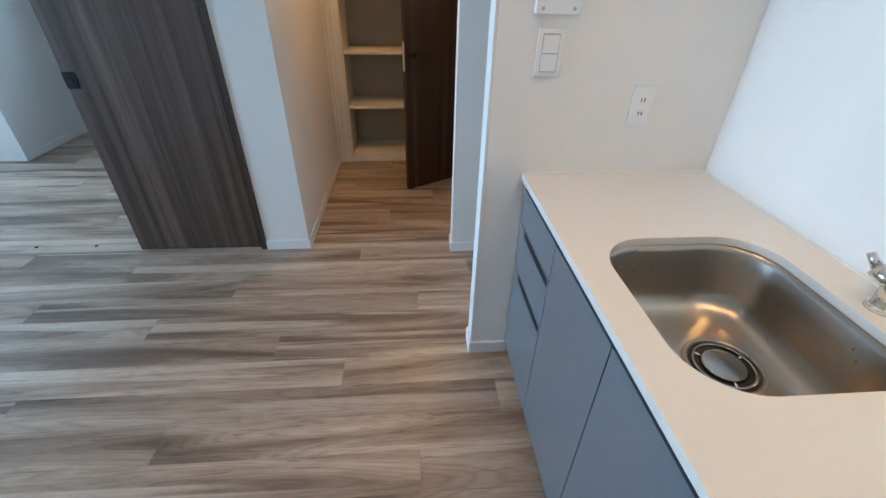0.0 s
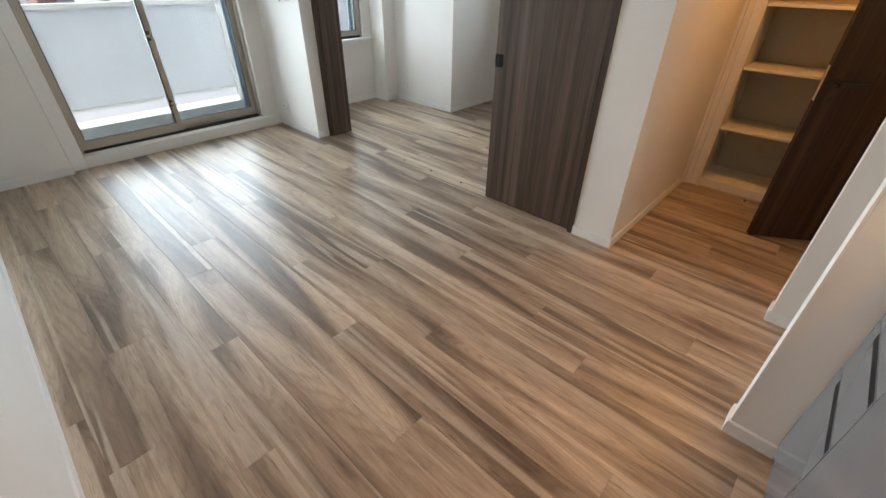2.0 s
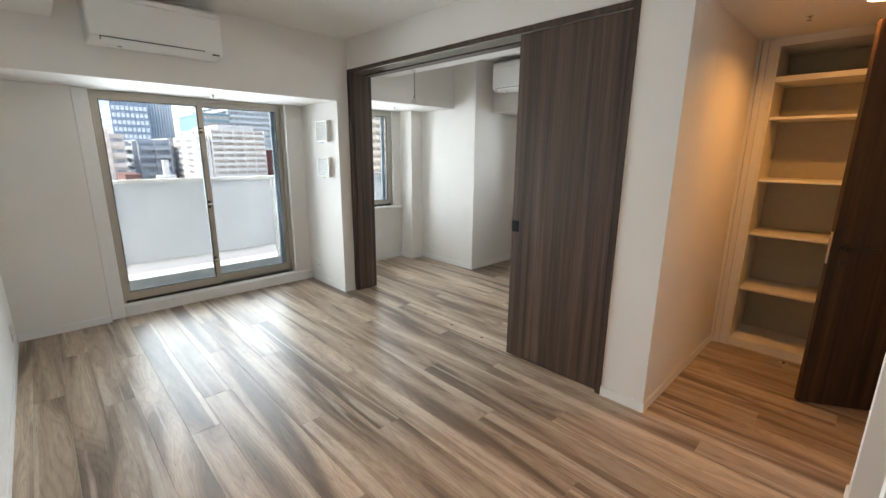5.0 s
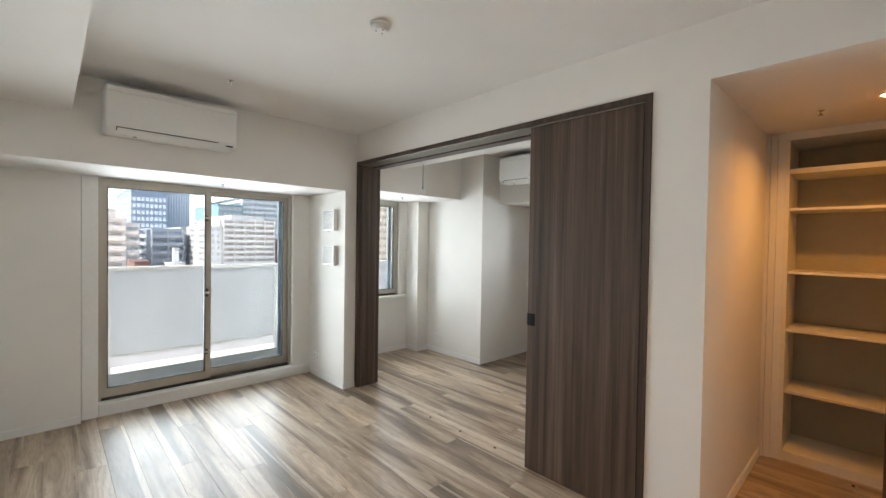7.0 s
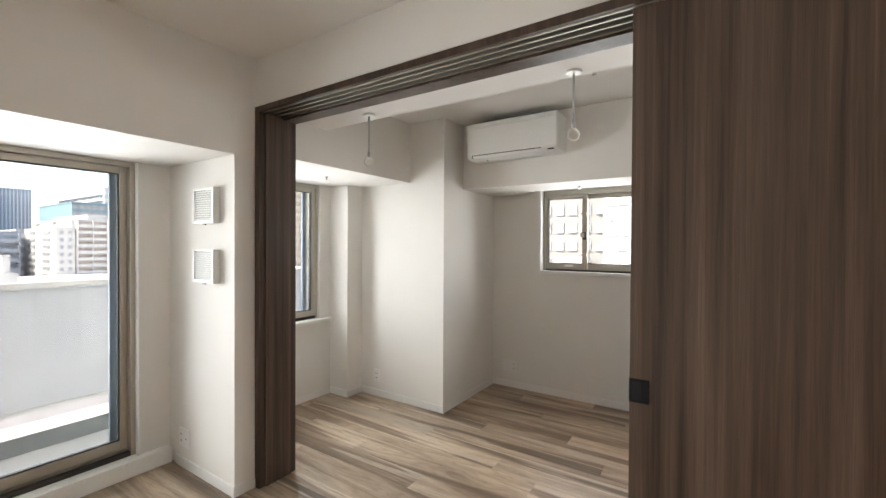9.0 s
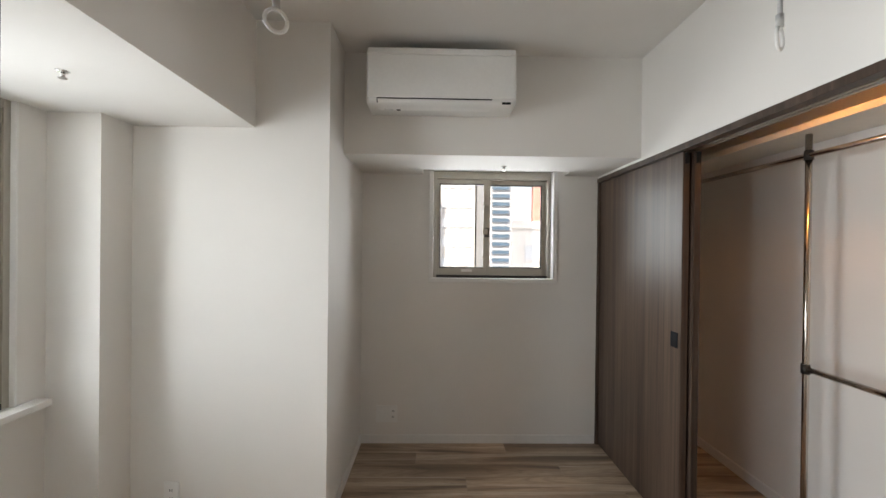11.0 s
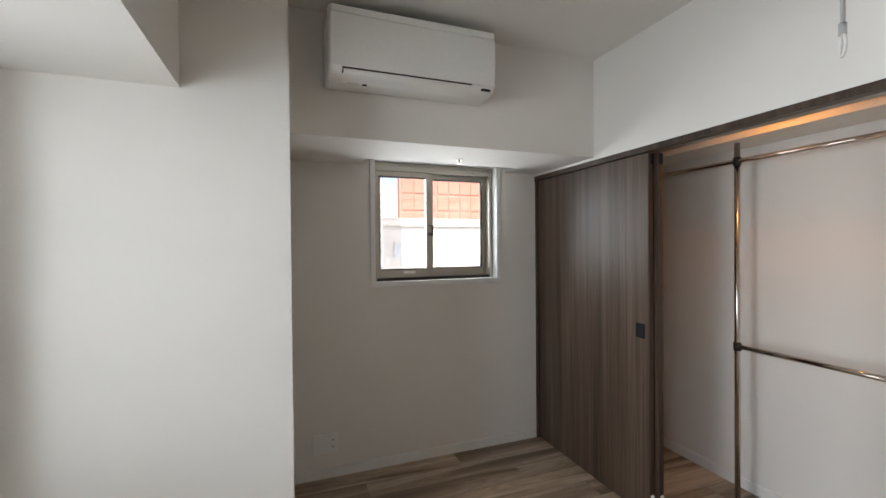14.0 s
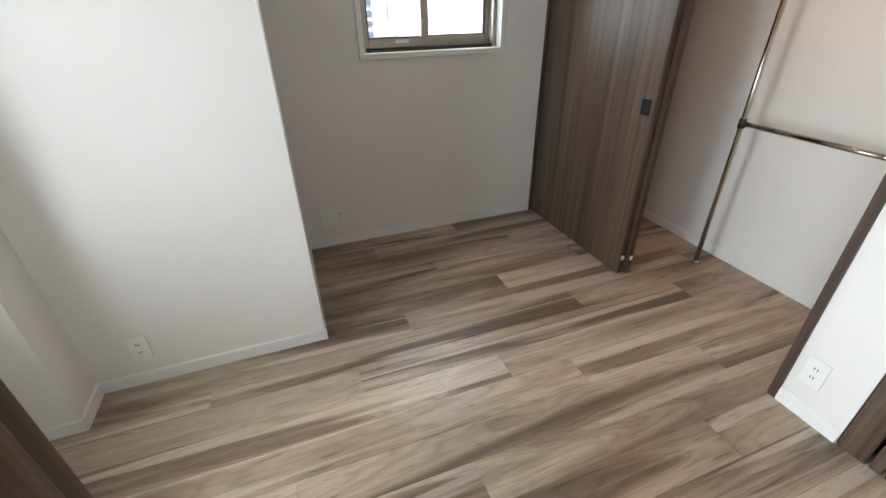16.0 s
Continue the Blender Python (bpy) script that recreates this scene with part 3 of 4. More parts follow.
for k, x in enumerate((-0.978, -0.934)):
    d = thing("closet_door", x + 0.016, 1.9, 0.006, "grey-brown wood closet sliding door half open", "door", "closet sliding doors")
    leaf = part("leaf", block((x, 1.422 - 0.018 * k, 0.006), (x + 0.033, 2.398, 1.857), 0.002), M_DOOR, d)
    part("edge_band", block((x + 0.002, 1.4205 - 0.018 * k, 0.008), (x + 0.031, 1.422 - 0.018 * k, 1.855)), M_FRAME, leaf)
    if k == 0:
        pull(leaf, "x", 1.474, 0.953, x, -1)
    part("roller_cap", block((x + 0.008, 1.413 - 0.018 * k, 1.80), (x + 0.026, 1.4208 - 0.018 * k, 1.852), 0.002), M_SLOT, leaf)
    part("guide", block((x + 0.008, 1.413 - 0.018 * k, 0.10), (x + 0.026, 1.4208 - 0.018 * k, 0.125), 0.002), M_PLASTIC, leaf)
sh = thing("closet_shelf", -0.40, 1.43, 1.92, "white closet shelf board over the rail", "shelf")
part("board", block((-0.525, 0.464, 1.930), (-0.257, NY - 0.002, 1.950), 0.002), M_SHELF, sh)
part("front_edge", block((-0.537, 0.464, 1.924), (-0.525, NY - 0.002, 1.955), 0.002), M_SHELF, sh)

rack = thing("clothes_rack", -0.435, 1.35, 0.0, "shiny steel clothes pole with two hanging rails", "clothes rail")
bm = bmesh.new()
tube(bm, (-0.435, 1.352, 0.004), (-0.435, 1.352, 1.929), 0.0135, 20)
part("post", bm, M_POLE, rack)
bm = bmesh.new()
tube(bm, (-0.435, 1.352, 0.0), (-0.435, 1.352, 0.012), 0.022, 20, 0.015)
part("foot", bm, M_CHROME, rack)
for z, y0, y1 in ((1.832, 0.464, NY - 0.002), (0.848, 0.464, 1.352)):
    bm = bmesh.new()
    tube(bm, (-0.435, y0, z), (-0.435, y1, z), 0.0125, 20)
    rail = part("rail", bm, M_POLE, rack)
    bm = bmesh.new()
    tube(bm, (-0.435, 1.352, z - 0.022), (-0.435, 1.352, z + 0.022), 0.0185, 20)
    part("joint", bm, M_ALU_DARK, rack)
    for y in ((y0, y1) if z > 1 else (y0,)):
        bm = bmesh.new()
        s = 1 if y < 1 else -1
        tube(bm, (-0.435, y + s * 0.0005, z), (-0.435, y + s * 0.012, z), 0.024, 20)
        part("socket", bm, M_CHROME, rail)


# ---- hall: shelf recess, door, lamp ----
su = thing("shelf_unit", 0.45, 1.60, 0.0, "cream built-in shelves, empty, in a hall recess", "shelf unit")
part("side_panel", block((0.100, 1.385, 0.0), (0.122, 1.795, 2.145), 0.002), M_SHELF, su)
part("side_panel", block((0.775, 1.40, 0.0), (0.797, 1.795, 2.145), 0.002), M_SHELF, su)
part("back_panel", block((0.122, 1.780, 0.0), (0.775, 1.797, 2.145)), M_SHELFBACK, su, "back panel darkened for the shade in the recess")
part("base", block((0.122, 1.402, 0.002), (0.775, 1.780, 0.066), 0.002), M_SHELF, su)
for z in (0.452, 0.870, 1.258, 1.682):
    part("shelf", block((0.122, 1.425, z), (0.775, 1.780, z + 0.018), 0.002), M_SHELF, su)
part("top_panel", block((0.122, 1.402, 1.925), (0.775, 1.780, 1.960), 0.002), M_SHELF, su)
part("filler", block((0.022, 1.375, 0.0), (0.058, 1.40, 2.19), 0.002), M_WALL, su)
part("door_stop", block((0.058, 1.392, 0.0), (0.100, 1.412, 2.19), 0.002), M_TRIM, su)

ang = math.atan2(0.53, 0.85)
hd = thing("hall_door", 0.605, 0.785, 0.008, "dark brown wooden hall door standing open", "door")
bm = block((0.605, 0.785, 0.008), (1.345, 0.821, 2.10), 0.002)
leaf = part("leaf", bm, M_HALLDOOR, hd)
part("edge_strip", block((0.6035, 0.788, 0.01), (0.605, 0.818, 2.098)), M_HALLDOOR, leaf)
part("latch_plate", block((0.6015, 0.793, 0.86), (0.604, 0.813, 1.04), 0.0008), M_CHROME, leaf, "steel latch plate")
for side, y in ((-1, 0.785), (1, 0.821)):
    bm = bmesh.new()
    tube(bm, (0.665, y, 0.955), (0.665, y + side * 0.008, 0.955), 0.024, 20)
    rose = part("handle_rose", bm, M_ALU_DARK, leaf)
    bm = bmesh.new()
    tube(bm, (0.665, y + side * 0.008, 0.955), (0.665, y + side * 0.045, 0.955), 0.009, 14)
    box(bm, (0.655, y + side * 0.038, 0.945), (0.785, y + side * 0.052, 0.965))
    part("lever", bm, M_ALU_DARK, rose, "dark metal lever")
    bm = bmesh.new()
    tube(bm, (0.665, y, 0.875), (0.665, y + side * 0.006, 0.875), 0.016, 18)
    part("thumb_turn", bm, M_ALU_DARK, leaf)
hd.rotation_euler = (0, 0, ang)
ds = thing("door_stopper", 0.47, 1.33, 0.0, "small metal floor door stop before the shelves", "door stop")
part("plate", block((0.445, 1.318, 0.0003), (0.495, 1.340, 0.004), 0.001), M_CHROME, ds)
bm = bmesh.new()
tube(bm, (0.47, 1.329, 0.004), (0.47, 1.329, 0.010), 0.008, 14)
part("knob", bm, M_ALU_DARK, ds)


def emissive(name, color, strength):
    m = bpy.data.materials.new(name)
    m.use_nodes = True
    b = m.node_tree.nodes["Principled BSDF"]
    b.inputs["Base Color"].default_value = (0.8, 0.75, 0.7, 1)
    b.inputs["Emission Color"].default_value = (*color, 1)
    b.inputs["Emission Strength"].default_value = strength
    return m


M_BULB = emissive("lit_bulb", (1.0, 0.72, 0.40), 2.0)


def downlight(x, y, z, label):
    t = thing("downlight", x, y, z, label, "ceiling light", "round downlights")
    bm = bmesh.new()
    ring(bm, (x, y, z - 0.002), (1, 0, 0), (0, 1, 0), 0.052, 0.006, 32, 8)
    part("rim", bm, M_PLASTIC, t)
    bm = bmesh.new()
    tube(bm, (x, y, z - 0.0004), (x, y, z - 0.004), 0.047, 28)
    part("diffuser", bm, M_BULB, t, "warm glowing diffuser")


downlight(0.58, 0.80, SOFFIT, "round warm downlight in the hall ceiling")

# ---- kitchen ----
KY = -0.887
wt = thing("worktop", 1.32, -1.73, 0.81, "cream solid-surface kitchen worktop with a sink cut-out", "worktop")
SINK = rounded(1.082, -1.790, 1.515, -1.312, 0.125, 10)


def plate_with_hole(x0, y0, x1, y1, z0, z1, hole):
    """A slab with a hole, as a ring of quads between the outline and the hole."""
    bm = bmesh.new()
    n = len(hole)
    cx, cy = sum(p[0] for p in hole) / n, sum(p[1] for p in hole) / n
    outer = []
    for px, py in hole:
        dx, dy = px - cx, py - cy
        k = min(((x1 - cx) / dx if dx > 0 else (x0 - cx) / dx) if abs(dx) > 1e-9 else 1e9, ((y1 - cy) / dy if dy > 0 else (y0 - cy) / dy) if abs(dy) > 1e-9 else 1e9)
        outer.append((cx + dx * k, cy + dy * k))
    for corner in ((x0, y0), (x1, y0), (x1, y1), (x0, y1)):
        i = min(range(n), key=lambda j: (outer[j][0] - corner[0]) ** 2 + (outer[j][1] - corner[1]) ** 2)
        outer[i] = corner
    levels = [[bm.verts.new((*p, z)) for p in pts] for pts, z in ((outer, z1), (hole, z1), (hole, z0), (outer, z0))]
    for a, b in ((0, 1), (1, 2), (2, 3), (3, 0)):
        for i in range(n):
            j = (i + 1) % n
            bm.faces.new((levels[a][i], levels[a][j], levels[b][j], levels[b][i]))
    return bm


part("slab", plate_with_hole(0.998, SY + 0.002, EX - 0.002, KY, 0.829, 0.850, SINK), M_COUNTER, wt)
part("sealant", block((0.998, KY - 0.004, 0.8495), (EX - 0.002, KY + 0.001, 0.853), 0.001), M_TRIM, wt)
part("sealant", block((EX - 0.006, SY + 0.002, 0.8495), (EX - 0.001, KY - 0.004, 0.853), 0.001), M_TRIM, wt)

sk = thing("sink", 1.30, -1.55, 0.64, "undermounted brushed steel sink with rounded corners", "sink")
bm = bmesh.new()
loops = []
for inset, z in ((-0.012, 0.8285), (-0.003, 0.8285), (0.004, 0.810), (0.016, 0.705), (0.028, 0.668), (0.052, 0.651), (0.09, 0.646)):
    loops.append([bm.verts.new((x, y, z)) for x, y in rounded(1.082 + inset, -1.790 + inset, 1.515 - inset, -1.312 - inset, max(0.03, 0.125 - inset * 0.6), 10)])
for a, b in zip(loops, loops[1:]):
    for i in range(len(a)):
        j = (i + 1) % len(a)
        f = bm.faces.new((a[i], a[j], b[j], b[i]))
        f.smooth = True
bm.faces.new(loops[-1])
bowl = part("bowl", bm, M_STEEL, sk)
dx, dy, dz = 1.345, -1.560, 0.646
bm = bmesh.new()
ring(bm, (dx, dy, dz + 0.002), (1, 0, 0), (0, 1, 0), 0.083, 0.006, 40, 8)
dr = part("drain_ring", bm, M_STEEL, sk)
bm = bmesh.new()
tube(bm, (dx, dy, dz + 0.0005), (dx, dy, dz + 0.002), 0.080, 32)
part("strainer_cup", bm, M_ALU_DARK, dr)
bm = bmesh.new()
ring(bm, (dx, dy, dz + 0.004), (1, 0, 0), (0, 1, 0), 0.066, 0.004, 40, 8)
part("strainer_ring", bm, M_LID, dr)
bm = bmesh.new()
tube(bm, (dx, dy, dz + 0.004), (dx, dy, dz + 0.009), 0.052, 32, 0.046)
part("drain_lid", bm, M_LID, dr, "polished steel drain lid")
for a in (20, 140, 260):
    bm = bmesh.new()
    q = Vector((math.cos(radians(a)), math.sin(radians(a)), 0))
    tube(bm, Vector((dx, dy, dz + 0.005)) + q * 0.050, Vector((dx, dy, dz + 0.005)) + q * 0.066, 0.004, 8)
    part("bridge", bm, M_CHROME, dr)

fc = thing("faucet", 1.575, -1.60, 0.85, "chrome kitchen mixer tap on the worktop", "tap")
bm = bmesh.new()
tube(bm, (1.572, -1.60, 0.850), (1.572, -1.60, 0.862), 0.028, 24, 0.025)
tube(bm, (1.572, -1.60, 0.862), (1.572, -1.60, 0.955), 0.022, 24, 0.021)
part("body", bm, M_CHROME, fc)
bm = bmesh.new()
pts = [Vector((1.572, -1.60, 0.95))] + [Vector((1.572, -1.70 + 0.10 * math.cos(radians(a)), 1.14 + 0.10 * math.sin(radians(a)))) for a in range(0, 181, 20)]
for a, b in zip(pts, pts[1:]):
    tube(bm, a, b, 0.0125, 16)
part("spout", bm, M_CHROME, fc)
bm = bmesh.new()
tube(bm, (1.572, -1.80, 1.14), (1.572, -1.80, 1.07), 0.016, 18, 0.018)
part("nozzle", bm, M_CHROME, fc)
bm = bmesh.new()
tube(bm, (1.572, -1.60, 0.955), (1.572, -1.60, 0.975), 0.023, 20, 0.016)
tube(bm, (1.572, -1.60, 0.905), (1.560, -1.560, 0.925), 0.019, 18)
tube(bm, (1.560, -1.560, 0.925), (1.553, -1.538, 0.948), 0.011, 14, 0.008)
part("lever", bm, M_CHROME, fc)

CX = 1.012


def cabinet(y0, y1, fronts, label):
    t = thing("kitchen_cabinet", 1.32, (y0 + y1) / 2, 0.0, label, "cabinet", "kitchen base cabinets")
    part("body", block((CX + 0.020, y0 + 0.001, 0.085), (EX - 0.004, y1 - 0.001, 0.640 if y1 < -1.25 else 0.80)), M_CABBODY, t)
    part("plinth", block((CX + 0.040, y0 + 0.001, 0.0), (CX + 0.055, y1 - 0.001, 0.084)), M_CABBODY, t)
    part("channel", block((CX + 0.014, y0 + 0.0005, 0.787), (CX + 0.0195, y1 - 0.0005, 0.8285)), M_SLOT, t, "dark finger channel")
    for z0, z1, kind in fronts:
        f = part(kind, block((CX, y0 + 0.002, z0), (CX + 0.018, y1 - 0.002, z1), 0.0012), M_CAB, t)
        if kind == "drawer":
            # No slot is cut: a near-black strip on the front gives its shade.
            part("grip", block((CX - 0.0006, y0 + 0.012, z1 - 0.026), (CX + 0.002, y1 - 0.075, z1 - 0.0015)), M_SLOT, f, "near-black strip for the shaded grip slot")


cabinet(-1.252, KY - 0.002, ((0.672, 0.797, "drawer_front"), (0.487, 0.668, "drawer"), (0.075, 0.483, "drawer")), "glossy grey kitchen drawer unit with dark grips")
cabinet(-1.622, -1.252, ((0.075, 0.797, "cabinet_door"),), "glossy grey cabinet under the sink")
cabinet(-1.995, -1.622, ((0.075, 0.797, "cabinet_door"),), "glossy grey cabinet under the sink")
cabinet(SY + 0.003, -1.995, ((0.075, 0.797, "cabinet_door"),), "glossy grey cabinet under the worktop")
structure("kitchen_panel", [((0.873, -0.8885, 0.852), (EX - 0.001, -0.885, CEIL - 0.001))], M_KPANEL, "glossy cream kitchen splashback panel", "splashback")
structure("corner_bead", [((0.8655, -0.8885, 0.07), (0.872, -0.880, 2.46))], M_TRIM, "thin white corner bead of the partition", "trim")
downlight(1.40, -1.80, 2.20, "round warm downlight over the sink")
downlight(0.55, -1.45, CEIL, "round warm downlight over the kitchen aisle")
structure("ceiling_kitchen", [((1.02, -2.083, 2.20), (EX, -0.890, TOP))], M_CEIL, "lowered white kitchen ceiling box", "ceiling")


# ---- switches, sockets, grilles ----
def plate(name, centre, axis, side, w, h, label, category, rows=(), switches=0, group="wall plates"):
    """A wall plate. axis: the wall's normal ('x' or 'y'); side: which way it faces."""
    cx, cy, cz = centre
    def c(u, d, z):
        return (cx + side * d, cy + u, cz + z) if axis == "x" else (cx + u, cy + side * d, cz + z)
    t = thing(name, cx, cy, cz - h / 2, label, category, group)
    p = part("cover_plate", block(c(-w / 2, 0.0005, -h / 2), c(w / 2, 0.007, h / 2), 0.002), M_PLASTIC, t)
    if switches:
        n, hh = switches, (h - 0.03) / switches
        # Grey backing draws the border line round the rockers and its shadow.
        part("rocker_gap_shade", block(c(-w / 2 + 0.014, 0.0068, -h / 2 + 0.013), c(w / 2 - 0.014, 0.0074, h / 2 - 0.013)), M_PLASTIC_GREY, p)
        for i in range(n):
            z0 = -h / 2 + 0.015 + i * hh
            part("rocker", block(c(-w / 2 + 0.016, 0.007, z0 + 0.001), c(w / 2 - 0.016, 0.011, z0 + hh - 0.001), 0.0015), M_PLASTIC, p)
    for u, z in rows:
        s = part("socket_face", block(c(u - 0.012, 0.007, z - 0.013), c(u + 0.012, 0.0085, z + 0.013), 0.0008), M_PLASTIC, p)
        for k in (-0.005, 0.005):
            part("slot", block(c(u + k - 0.0016, 0.0085, z - 0.005), c(u + k + 0.0016, 0.0090, z + 0.006)), M_SLOT, s)
    return t


two = ((0.0, 0.020), (0.0, -0.020))
plate("light_switch", (1.030, KY - 0.003, 1.220), "y", -1, 0.078, 0.128, "white wide-rocker light switch on the kitchen panel", "switch", switches=2)
plate("power_socket", (1.345, KY - 0.003, 1.070), "y", -1, 0.070, 0.122, "white double power socket over the worktop", "socket", rows=two)
rc = thing("wall_remote", 1.035, KY - 0.003, 1.315, "white wall control panel with small buttons", "control panel")
rb = part("case", block((0.972, KY - 0.020, 1.318), (1.098, KY - 0.003, 1.440), 0.004), M_PLASTIC, rc)
part("display", block((1.005, KY - 0.0206, 1.372), (1.065, KY - 0.0198, 1.415)), M_PLASTIC_GREY, rb, "grey display")
for x in (0.992, 1.078):
    bm = bmesh.new()
    tube(bm, (x, KY - 0.0198, 1.332), (x, KY - 0.0208, 1.332), 0.005, 14)
    part("button", bm, M_PLASTIC_GREY, rb)
plate("light_switch", (-0.992, 0.326, 1.215), "x", -1, 0.072, 0.118, "white light switch on the bedroom wall", "switch", switches=2)
plate("power_socket", (-0.992, 0.388, 0.208), "x", -1, 0.072, 0.120, "white double power socket near the floor", "socket", rows=two)
plate("power_socket", (-3.400, 1.486, 0.192), "y", -1, 0.070, 0.120, "white double power socket on the pilaster", "socket", rows=two)
plate("power_socket", (-2.478, NY - 0.002, 0.208), "y", -1, 0.150, 0.118, "white wide power and antenna plate", "socket", rows=((0.045, 0.02), (0.045, -0.02)))
plate("power_socket", (-3.545, -0.130, 0.190), "y", -1, 0.115, 0.115, "white power and antenna plate by the window", "socket", rows=((-0.028, 0.02), (-0.028, -0.02), (0.030, 0.0)))
plate("power_socket", (-3.30, SY + 0.002, 0.190), "y", 1, 0.070, 0.120, "white power socket on the long wall", "socket", rows=two)
plate("power_socket", (-3.829, 0.90, 0.37), "x", 1, 0.10, 0.12, "white plate under the bedroom window", "socket")


def grille(z0, z1):
    t = thing("vent_grille", -3.255, -0.13, z0, "square white louvred ventilation grille on the wall", "vent", "ventilation grilles")
    x0, x1, y0, y1 = -3.372, -3.137, -0.1285, -0.168
    part("body", block((x0 + 0.004, y0, z0 + 0.004), (x1 - 0.004, y1 + 0.010, z1 - 0.004), 0.003), M_PLASTIC_GREY, t)
    for a, b in (((x0, z0), (x0 + 0.020, z1)), ((x1 - 0.020, z0), (x1, z1)), ((x0 + 0.020, z1 - 0.012), (x1 - 0.020, z1)), ((x0 + 0.020, z0), (x1 - 0.020, z0 + 0.020))):
        part("frame", block((a[0], y0 - 0.001, a[1]), (b[0], y1, b[1]), 0.002), M_PLASTIC, t)
    n = 13
    for i in range(n):
        z = z0 + 0.024 + (z1 - z0 - 0.040) * i / n
        bm = bmesh.new()
        v = [bm.verts.new(p) for p in ((x0 + 0.020, y1 + 0.001, z), (x1 - 0.020, y1 + 0.001, z), (x1 - 0.020, y1 + 0.012, z + 0.009), (x0 + 0.020, y1 + 0.012, z + 0.009),
                                       (x0 + 0.020, y1 + 0.001, z + 0.003), (x1 - 0.020, y1 + 0.001, z + 0.003), (x1 - 0.020, y1 + 0.012, z + 0.012), (x0 + 0.020, y1 + 0.012, z + 0.012))]
        for f in ((3, 2, 1, 0), (4, 5, 6, 7), (0, 1, 5, 4), (1, 2, 6, 5), (2, 3, 7, 6), (3, 0, 4, 7)):
            bm.faces.new([v[k] for k in f])
        part("slat", bm, M_PLASTIC, t)
    part("knob", block((-3.262, y1 + 0.004, z0 - 0.010), (-3.240, y1 + 0.016, z0), 0.002), M_PLASTIC_GREY, t)


grille(1.530, 1.737)
grille(1.185, 1.380)


def screen(name, y0, y1, z0, z1, x):
    t = thing(name, x, (y0 + y1) / 2, z0, "narrow blue-grey screen stile outside the window", "insect screen", "insect screens")
    part("stile", block((x - 0.012, y0, z0), (x + 0.012, y1, z1), 0.003), M_SCREEN, t)


screen("insect_screen", -0.405, -0.352, 0.125, 1.90, -3.905)
screen("insect_screen", 1.085, 1.130, 0.74, 1.945, -3.975)


# ---- air conditioners ----
def air_conditioner(label):
    """Built with its back on y = 0, facing -y, centre x = 0, bottom z = 0; 0.79 wide, 0.29 high."""
    t = thing("air_conditioner", 0, 0, 0, label, "air conditioner", "wall air conditioners")
    w, h, d = 0.385, 0.300, 0.212
    bm = bmesh.new()
    prof = [(0, 0.014), (-0.03, 0.002), (-0.11, 0.0), (-d + 0.070, 0.003), (-d + 0.022, 0.012), (-d + 0.006, 0.022), (-d, 0.034),
            (-d, h - 0.026), (-d + 0.007, h - 0.008), (-d + 0.020, h), (0, h)]
    rows = []
    for x, s in ((-w, 0.024), (-w + 0.004, 0.012), (-w + 0.012, 0.004), (-w + 0.024, 0.0), (w - 0.024, 0.0), (w - 0.012, 0.004), (w - 0.004, 0.012), (w, 0.024)):
        rows.append([bm.verts.new((x, y + (s if y < -0.02 else 0), min(max(z, s * 0.7), h - s * 0.7))) for y, z in prof])
    for a, b in zip(rows, rows[1:]):
        for i in range(len(prof)):
            j = (i + 1) % len(prof)
            bm.faces.new((a[i], a[j], b[j], b[i])).smooth = i not in (len(prof) - 1,)
    bm.faces.new(rows[0])
    bm.faces.new(list(reversed(rows[-1])))
    part("body", bm, M_PLASTIC, t)
    part("front_panel", block((-w + 0.008, -d - 0.006, 0.036), (w - 0.008, -d + 0.006, h - 0.046), 0.005, 3), M_PLASTIC, t)
    part("top_panel", block((-w + 0.009, -d - 0.005, h - 0.043), (w - 0.009, -d + 0.007, h - 0.012), 0.006, 3), M_PLASTIC, t)
    bm = bmesh.new()
    x0, x1 = -w + 0.060, w - 0.130
    v = [bm.verts.new(p) for p in ((x0, -d + 0.008, 0.030), (x1, -d + 0.008, 0.030), (x1, -d + 0.085, 0.006), (x0, -d + 0.085, 0.006),
                                   (x0, -d - 0.002, 0.027), (x1, -d - 0.002, 0.027), (x1, -d + 0.078, -0.003), (x0, -d + 0.078, -0.003))]
    for f in ((3, 2, 1, 0), (4, 5, 6, 7), (0, 1, 5, 4), (1, 2, 6, 5), (2, 3, 7, 6), (3, 0, 4, 7)):
        bm.faces.new([v[k] for k in f])
    part("louvre", bm, M_PLASTIC, t)
    part("outlet_gap", block((x0 - 0.004, -d - 0.0015, 0.0305), (x1 + 0.004, -d + 0.012, 0.0355)), M_SLOT, t)
    part("side_gap", block((x0 - 0.005, -d - 0.001, 0.014), (x0 - 0.0008, -d + 0.030, 0.0355)), M_SLOT, t)
    part("mark", block((w - 0.075, -d + 0.004, 0.014), (w - 0.030, -d + 0.012, 0.023)), M_SLOT, t, "small dark plain mark")
    part("sensor", block((-0.235, -0.140, -0.004), (-0.215, -0.128, 0.004), 0.001), M_SLOT, t)
    part("label_strip", block((-0.30, -0.140, -0.0015), (-0.25, -0.126, 0.003)), M_PLASTIC_GREY, t)
    part("label_strip", block((-0.11, -0.138, -0.0015), (-0.02, -0.130, 0.003)), M_PLASTIC_GREY, t)
    return t


ac = air_conditioner("white wall-mounted air conditioner on the beam")
ac.location = (-2.126, 1.801, 2.112)
copy_thing(ac, pose(-2.988, -1.552, 2.098, 0, 0, 90))


